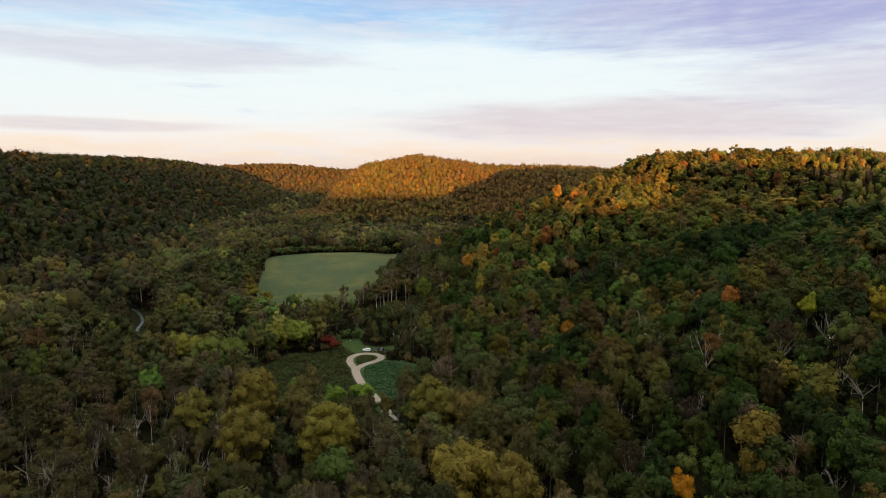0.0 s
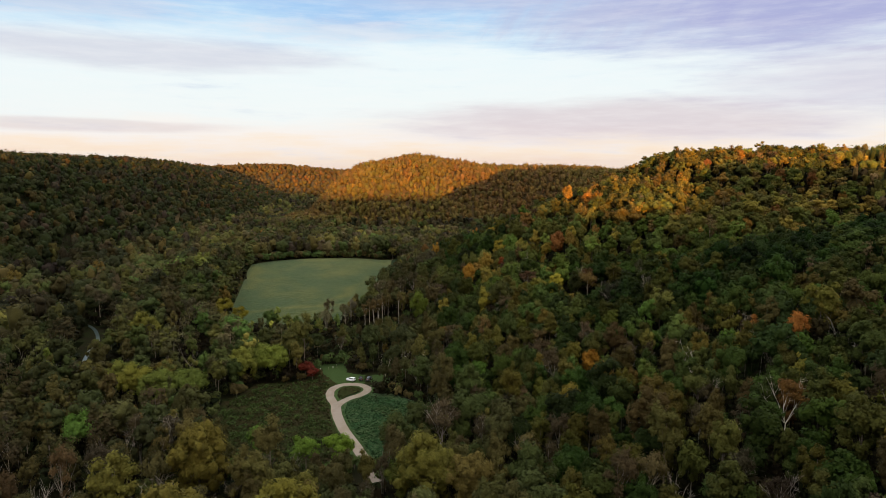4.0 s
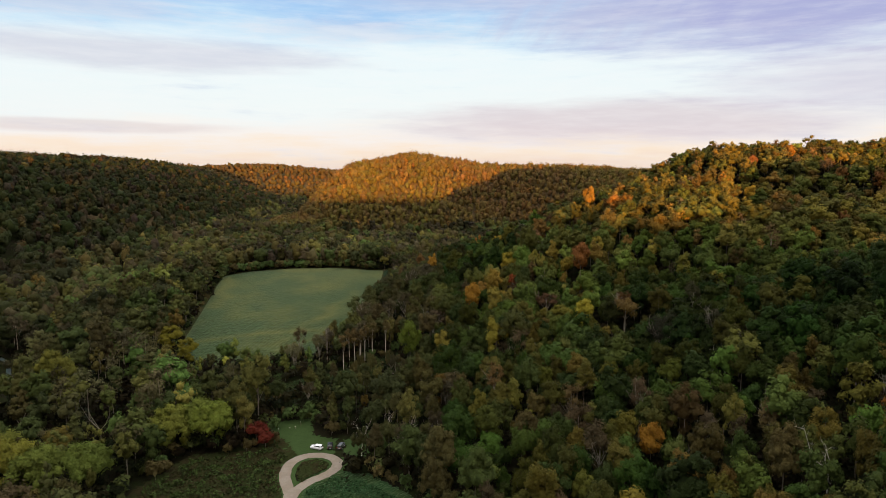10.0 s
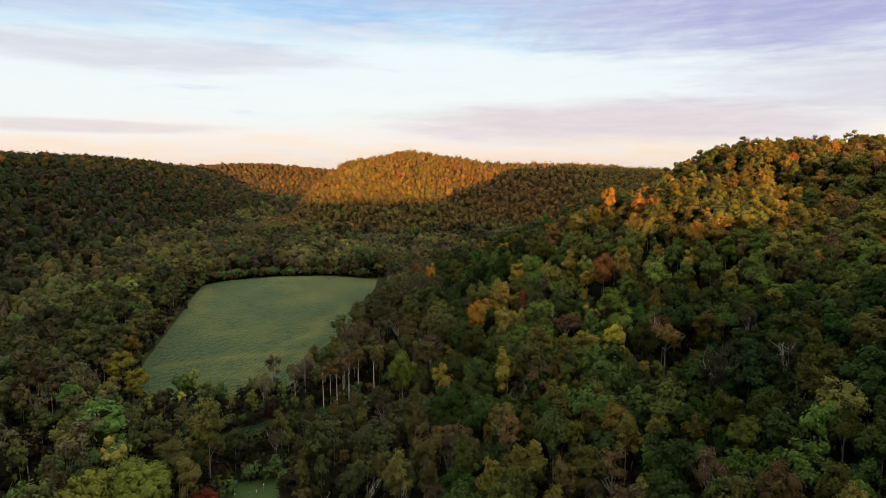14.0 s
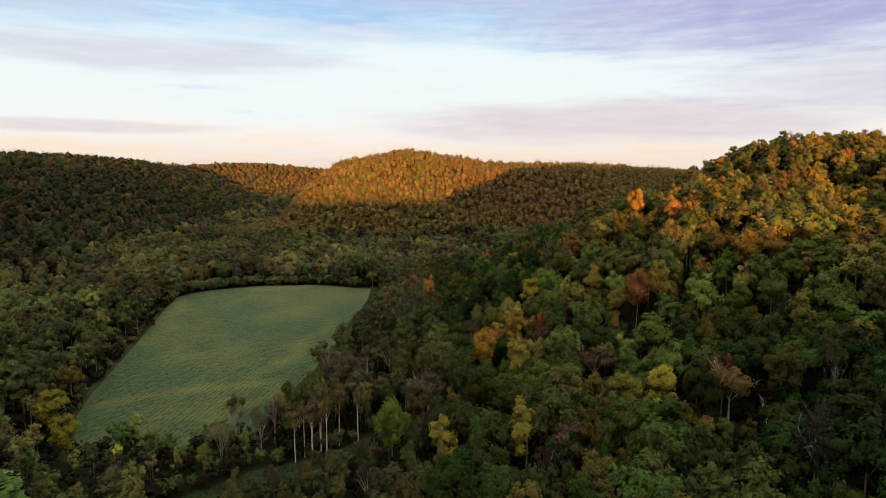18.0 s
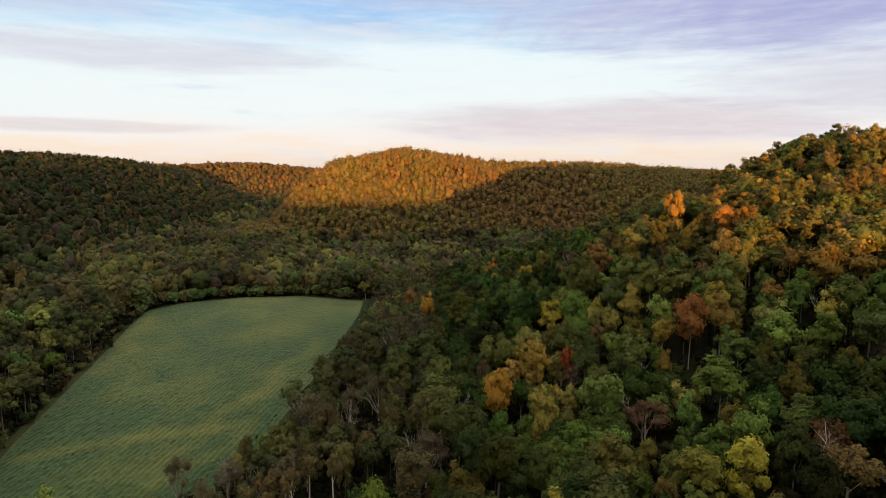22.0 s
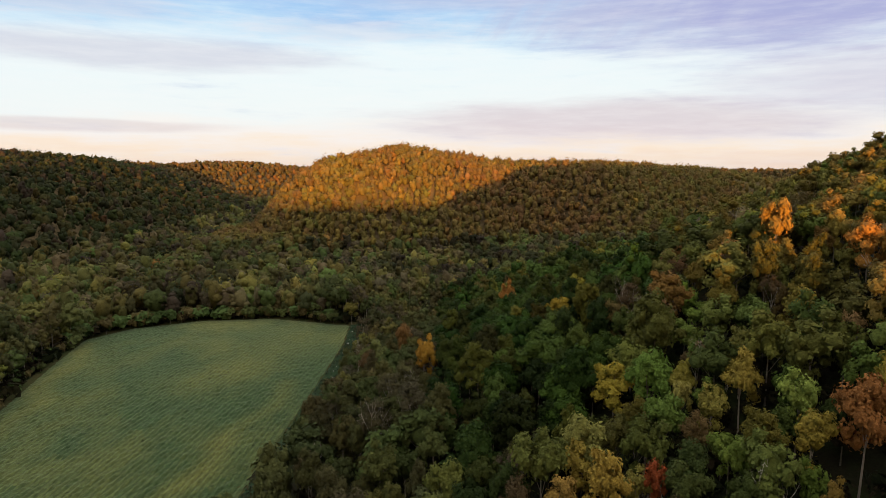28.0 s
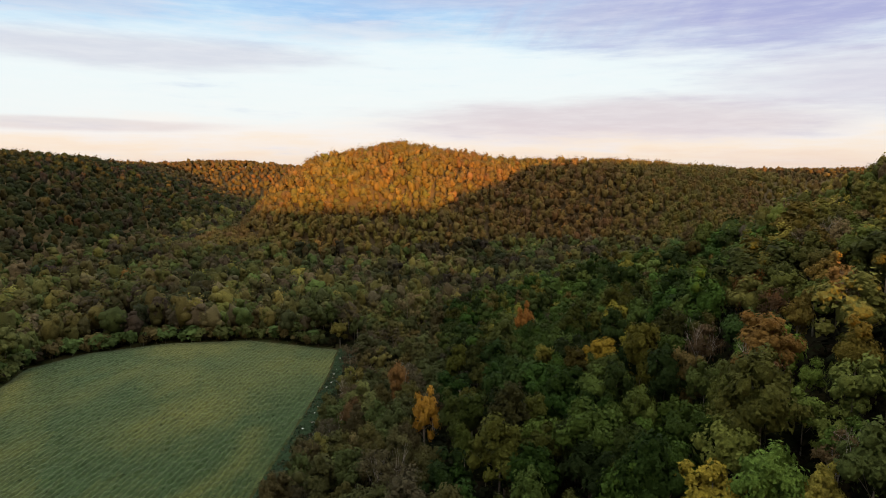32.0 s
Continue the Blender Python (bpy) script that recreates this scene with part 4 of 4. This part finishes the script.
# low growth in front of the trees that stand out
for kind, mx, my, _, wide, _, _ in MARKED:
    if kind not in ("birch", "larch"):
        grow *= np.where((np.abs(near[:, 0] - mx * 0.95) < 5.5 * wide + 1) & (near[:, 1] < my) & (near[:, 1] > my - 16), 0.60 if my < 340 else 0.74, 1.0)
grow *= np.where((near[:, 0] > -104) & (near[:, 0] < -8) & (near[:, 1] > 370) & (near[:, 1] < 430), 0.6, 1.0)
grow = np.clip(grow, 0.45, 1.6)
# single trees where the camera's way passes nearest, the rest joined
single = np.zeros(len(near), bool)
for kind, most in (("oak", 290), ("cottonwood", 200), ("hickory", 250), ("maple", 60), ("ash", 200), ("dead", 60)):
    m = np.nonzero((kinds == kind) & (near[:, 1] > 130) & (near[:, 1] < 640))[0]
    m = m[np.argsort(np.abs(near[m, 0] - 5 - 0.1 * (near[m, 1] - 250)) + 0.07 * near[m, 1])][:most]
    single[m] = True
for i in np.nonzero(single)[0]:
    k = kinds[i]
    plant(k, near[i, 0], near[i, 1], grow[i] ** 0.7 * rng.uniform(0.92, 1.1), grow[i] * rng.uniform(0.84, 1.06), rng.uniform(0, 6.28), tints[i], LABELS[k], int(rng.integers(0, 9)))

spots = np.c_[near, g - 0.1]
broad = np.where((g > 52) & (near[:, 0] > 60), 1.28, 1.0)           # closed canopy on top of the spur
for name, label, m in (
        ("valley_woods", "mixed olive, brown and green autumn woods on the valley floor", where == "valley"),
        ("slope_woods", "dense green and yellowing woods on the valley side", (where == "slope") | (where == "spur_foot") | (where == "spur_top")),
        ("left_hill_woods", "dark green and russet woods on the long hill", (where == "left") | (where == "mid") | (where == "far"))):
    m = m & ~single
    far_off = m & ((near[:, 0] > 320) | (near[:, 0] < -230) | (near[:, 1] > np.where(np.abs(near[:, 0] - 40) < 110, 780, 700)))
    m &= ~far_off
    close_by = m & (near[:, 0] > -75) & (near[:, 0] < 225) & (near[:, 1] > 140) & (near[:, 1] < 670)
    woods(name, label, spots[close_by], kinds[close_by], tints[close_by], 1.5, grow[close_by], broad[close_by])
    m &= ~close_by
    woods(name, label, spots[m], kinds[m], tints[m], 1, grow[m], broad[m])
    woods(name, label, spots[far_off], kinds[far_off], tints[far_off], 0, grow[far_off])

# shrubs along the edges and under gaps
bush = scatter(-240, 120, 200, 790, 6.0)
bx, by = bush[:, 0], bush[:, 1]
rim = np.minimum.reduce([from_edge(bx, by, poly) for poly in (FIELD, GRASS, WEEDS, LAWN, GLADE)])
out = ~(inside(bx, by, FIELD) | inside(bx, by, GRASS) | inside(bx, by, WEEDS) | inside(bx, by, LAWN) | inside(bx, by, GLADE))
bush = bush[out & (np.hypot(bx + 42, by - 334) > 13) & ~((bx > -64) & (by > 510)) & (rim > np.where(by > 690, 0.4, 1.2)) & (rim < np.where(by > 690, 13, 9)) & (from_line(bx, by, ROAD) > 5) & (from_line(bx, by, LOOP) > 5) & (from_line(bx, by, [(-50, 500), (-46, 600), (-43, 700), (-46, 742)]) > 4)]
bk = np.full(len(bush), "shrub", object)
bt = np.array(GREENS["shrub"])[rng.integers(0, 3, len(bush))] * rng.uniform(0.7, 1.3, (len(bush), 1))
woods("edge_shrubs", "tangled olive and brown shrubs along the wood's edge", np.c_[bush, ground_height(bush[:, 0], bush[:, 1])], bk, bt, 1, rng.uniform(0.6, 1.3, len(bush)) * np.where(bush[:, 1] > 690, 2.0, 1.0))



def sprays(name, label, poly, count, size, tall, tints):
    """Loose leaves and blades over rough grassland, uneven in height and colour."""
    p = np.array(poly, float)
    q = np.c_[rng.uniform(p[:, 0].min(), p[:, 0].max(), count * 2), rng.uniform(p[:, 1].min(), p[:, 1].max(), count * 2)]
    q = q[inside(q[:, 0], q[:, 1], poly) & (from_line(q[:, 0], q[:, 1], ROAD) > 3.2) & (from_line(q[:, 0], q[:, 1], LOOP) > 3.0)][:count]
    lump = np.array([noise.fractal(Vector((x * 0.22, y * 0.22, size)), 0.7, 2.0, 4) for x, y in q])
    z = ground_height(q[:, 0], q[:, 1]) + 0.15 + np.clip(0.5 + lump, 0.05, 1.6) * tall * rng.uniform(0.3, 1, len(q))
    up = ball(len(q)) * 0.8 + np.array((0, 0, 0.8))
    up /= np.linalg.norm(up, axis=1)[:, None]
    one = Soup()
    one.flakes(np.c_[q, z], up, size)
    v, f, _ = one.done()
    pick = np.clip((lump + 0.5) * len(tints) + rng.normal(0, 0.6, len(q)), 0, len(tints) - 1).astype(int)
    tagged(new(name, mesh_from(name, v, f, WOODS, np.array(tints)[pick] * rng.uniform(0.7, 1.35, (len(q), 1)))), label, "grass", kind="stuff")


WEED_TINTS = [(0.026, 0.022, 0.009), (0.030, 0.030, 0.010), (0.026, 0.038, 0.011), (0.036, 0.056, 0.014)]
sprays("rough_weeds", "rough brown and green weeds and brambles in the clearing", WEEDS, 15000, 0.85, 1.5, WEED_TINTS)
sprays("meadow_grass", "dewy blue-green grass and weeds beside the road", GRASS, 8000, 0.6, 0.8, [(0.017, 0.036, 0.011), (0.019, 0.046, 0.015), (0.026, 0.060, 0.024)])
sprays("glade_grass", "shaded green grass in a glade", GLADE, 4000, 0.7, 0.8, [(0.020, 0.024, 0.009), (0.018, 0.031, 0.010), (0.022, 0.038, 0.013)])
sprays("island_weeds", "weeds and dead stalks on the island in the loop", [(-46, 338), (-42, 341), (-37.5, 338.5), (-37, 334), (-41, 328.5), (-44, 324), (-46.3, 330)], 700, 0.5, 0.6, WEED_TINTS)

MARGIN = [(-60, 500), (-56, 600), (-52, 700), (-54, 744), (-45, 742), (-43.5, 700), (-47.5, 600), (-53, 500)]
sprays("margin_weeds", "pale frosted weeds and brambles along the edge of the field", MARGIN, 5200, 0.75, 1.3, [(0.014, 0.022, 0.009), (0.020, 0.033, 0.016), (0.030, 0.046, 0.030), (0.030, 0.030, 0.014)])

low = scatter(-330, 330, 100, 800, 6.8)
low = low[in_wedge(low) & clear(low, 1.5, False) & (from_line(low[:, 0], low[:, 1], [(-54, 480), (-48, 600), (-44, 700), (-48, 742)]) > 11)]
# brush tinted near-black: shade under the canopy put into its colour
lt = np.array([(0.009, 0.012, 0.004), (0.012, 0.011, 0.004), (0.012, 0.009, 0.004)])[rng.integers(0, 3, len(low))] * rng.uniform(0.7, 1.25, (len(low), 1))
close = (np.abs(low[:, 0] - 15) < 150) & (low[:, 1] < 640)
lz, lk, lg = np.c_[low, ground_height(low[:, 0], low[:, 1])], np.full(len(low), "shrub", object), rng.uniform(1.1, 2.2, len(low))
woods("understory", "saplings and brush under the trees, darkened for shade", lz[close], lk[close], lt[close], 0, lg[close])
woods("understory", "saplings and brush under the trees, darkened for shade", lz[~close], lk[~close], lt[~close], -1, lg[~close])

mid = scatter(-1150, 1150, 900, 1450, 11.6)
steep = scatter(-340, 460, 900, 1390, 5.8)
steep = steep + rng.normal(0, 1.6, steep.shape)
on_hill = lambda p: (p[:, 0] > -330) & (p[:, 0] < 450) & (p[:, 1] < 1390) & (ridge(p[:, 0], p[:, 1], *MID) > 8)
mid = np.r_[mid[in_wedge(mid) & ~on_hill(mid)], steep[on_hill(steep)]]
g = ground_height(mid[:, 0], mid[:, 1])
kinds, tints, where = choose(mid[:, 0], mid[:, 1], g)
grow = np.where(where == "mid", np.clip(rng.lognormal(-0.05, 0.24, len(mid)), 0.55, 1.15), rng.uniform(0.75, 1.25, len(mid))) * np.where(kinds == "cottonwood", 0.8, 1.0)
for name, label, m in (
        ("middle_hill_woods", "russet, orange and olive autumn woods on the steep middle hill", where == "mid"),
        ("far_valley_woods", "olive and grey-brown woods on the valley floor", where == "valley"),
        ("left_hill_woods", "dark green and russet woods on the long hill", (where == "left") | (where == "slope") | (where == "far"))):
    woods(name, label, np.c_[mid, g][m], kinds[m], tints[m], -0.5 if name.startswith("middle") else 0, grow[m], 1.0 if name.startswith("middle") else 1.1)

back = scatter(-1900, 1900, 1450, 2480, 16.0)
back = back[in_wedge(back) & ((from_line(back[:, 0], back[:, 1], [q[:2] for q in FAR[1]]) < 230) | ((back[:, 0] < -200) & (back[:, 1] < 2050)))]
g = ground_height(back[:, 0], back[:, 1])
kinds, tints, where = choose(back[:, 0], back[:, 1], g)
woods("far_hill_woods", "russet and green woods on the far hills", np.c_[back, g], kinds, tints, -1, rng.uniform(1.3, 1.7, len(back)))


# ---------------------------------------------------------------- small things
def part(name, bm, mat, parent, label=""):
    me = bpy.data.meshes.new(name)
    bm.to_mesh(me)
    bm.free()
    me.materials.append(mat)
    o = new(name, me)
    o.parent = parent
    if label:
        o["label"] = label
    return o


def box(sx, sy, sz, at, bevel=0.0, taper=1.0):
    bm = bmesh.new()
    bmesh.ops.create_cube(bm, size=1)
    for v in bm.verts:
        k = taper if v.co.z > 0 else 1.0
        v.co = Vector((v.co.x * sx * k, v.co.y * sy * k, v.co.z * sz)) + Vector(at)
    if bevel:
        bmesh.ops.bevel(bm, geom=bm.edges[:], offset=bevel, segments=2, affect="EDGES")
    return bm


def tube(r, depth, at, axis="Z", seg=16, r2=None):
    bm = bmesh.new()
    bmesh.ops.create_cone(bm, cap_ends=True, segments=seg, radius1=r, radius2=r if r2 is None else r2, depth=depth)
    turn = {"Z": Matrix(), "X": Matrix.Rotation(math.pi / 2, 4, "Y"), "Y": Matrix.Rotation(math.pi / 2, 4, "X")}[axis]
    bmesh.ops.transform(bm, matrix=Matrix.Translation(at) @ turn, verts=bm.verts)
    return bm


def car(x, y, turn, paint, label):
    """A parked estate car or SUV, nose along its own x."""
    root = new("car")
    root.location, root.rotation_euler = (x, y, height_at(x, y) + 0.17), (0, 0, radians(turn))
    body = box(4.5, 1.85, 0.72, (0, 0, 0.66), 0.12)
    part("body", body, paint, root)
    cabin = bmesh.new()
    outline = [(-2.15, 1.0), (-1.95, 1.58), (-1.55, 1.66), (0.35, 1.66), (1.25, 1.02)]
    low = [cabin.verts.new((a, -0.84 + 0.16 * (b - 1.0) / 0.66, b)) for a, b in outline]
    high = [cabin.verts.new((a, 0.84 - 0.16 * (b - 1.0) / 0.66, b)) for a, b in outline]
    cabin.faces.new(low), cabin.faces.new(high[::-1])
    for i in range(5):
        j = (i + 1) % 5
        cabin.faces.new((low[i], high[i], high[j], low[j]))
    bmesh.ops.recalc_face_normals(cabin, faces=cabin.faces)
    bmesh.ops.bevel(cabin, geom=cabin.edges[:], offset=0.05, segments=1, affect="EDGES")
    part("cabin", cabin, paint, root)
    for s in (-1, 1):
        part("side_window", box(2.4, 0.03, 0.38, (-0.65, s * 0.785, 1.33), 0.01), CAR_GLASS, root, "dark side glass")
        for a in (-1.42, 1.42):
            w = part("wheel", tube(0.36, 0.24, (a, s * 0.83, 0.19), "Y", 20), RUBBER, root, "black tyre")
            part("rim", tube(0.23, 0.03, (a, s * 0.965, 0.19), "Y", 14), RIM, w, "metal rim")
        part("headlight", box(0.10, 0.38, 0.16, (2.22, s * 0.62, 0.78), 0.03), LAMP_CLEAR, root, "clear headlight")
        part("tail_light", box(0.08, 0.28, 0.26, (-2.23, s * 0.72, 0.86), 0.02), LAMP_RED, root, "red tail light")
        part("mirror", box(0.18, 0.22, 0.14, (0.75, s * 0.98, 1.08), 0.03), paint, root)
    glass = box(0.03, 1.36, 0.62, (0, 0, 0), 0.01)
    bmesh.ops.transform(glass, matrix=Matrix.Translation((0.84, 0, 1.36)) @ Matrix.Rotation(radians(-54), 4, "Y"), verts=glass.verts)
    part("windscreen", glass, CAR_GLASS, root, "dark windscreen")
    glass = box(0.03, 1.30, 0.46, (0, 0, 0), 0.01)
    bmesh.ops.transform(glass, matrix=Matrix.Translation((-2.09, 0, 1.32)) @ Matrix.Rotation(radians(19), 4, "Y"), verts=glass.verts)
    part("rear_window", glass, CAR_GLASS, root, "dark rear glass")
    part("bumper", box(0.16, 1.7, 0.22, (2.24, 0, 0.46), 0.04), RUBBER, root, "black bumper")
    part("bumper", box(0.16, 1.7, 0.22, (-2.24, 0, 0.46), 0.04), RUBBER, root, "black bumper")
    part("number_plate", box(0.02, 0.5, 0.12, (-2.27, 0, 0.72)), POST_WHITE, root, "pale number plate")
    return tagged(root, label, "car", "parked cars")


car(-43.2, 349.0, 160, WHITE_PAINT, "white SUV parked on grass by the gravel loop")
car(-38.6, 350.3, 98, BLACK_PAINT, "black SUV parked on grass by the gravel loop")
car(-34.6, 350.0, 80, GREY_PAINT, "dark grey car parked on grass by the gravel loop")

for x, y, h in ((-61, 365, 0.8), (-57, 366.2, 0.8), (-55, 367, 0.9), (-53.3, 369, 1.9)):
    post = new("wooden_post")
    post.location = (x, y, height_at(x, y))
    part("shaft", tube(0.09, h, (0, 0, h / 2), seg=10, r2=0.08), BARK, post)
    part("cap", tube(0.13, 0.32, (0, 0, h + 0.14), seg=10, r2=0.12), POST_WHITE, post, "white cap")
    tagged(post, "short wooden post with a white cap on the lawn", "post", "posts by the lawn")


def boulder(x, y, size):
    bm = bmesh.new()
    bmesh.ops.create_icosphere(bm, subdivisions=2, radius=size)
    for v in bm.verts:
        v.co *= 0.8 + 0.4 * noise.noise(v.co * 1.3 / size + Vector((x, y, 0)))
        v.co.z *= 0.6
    me = bpy.data.meshes.new("boulder")
    bm.to_mesh(me)
    bm.free()
    me.materials.append(STONE)
    o = new("boulder", me)
    o.location, o.rotation_euler = (x, y, height_at(x, y) + size * 0.3), (0, 0, x * 7)
    tagged(o, "pale limestone boulder at the edge of the field", "rock", "boulders along the field")


for i in range(34):
    y = 735 - i * 5.4 + rng.uniform(-2.5, 2.5)
    boulder(-49.5 - 0.012 * (735 - y) + rng.uniform(-1.6, 1.6), y, rng.uniform(0.35, 0.95))
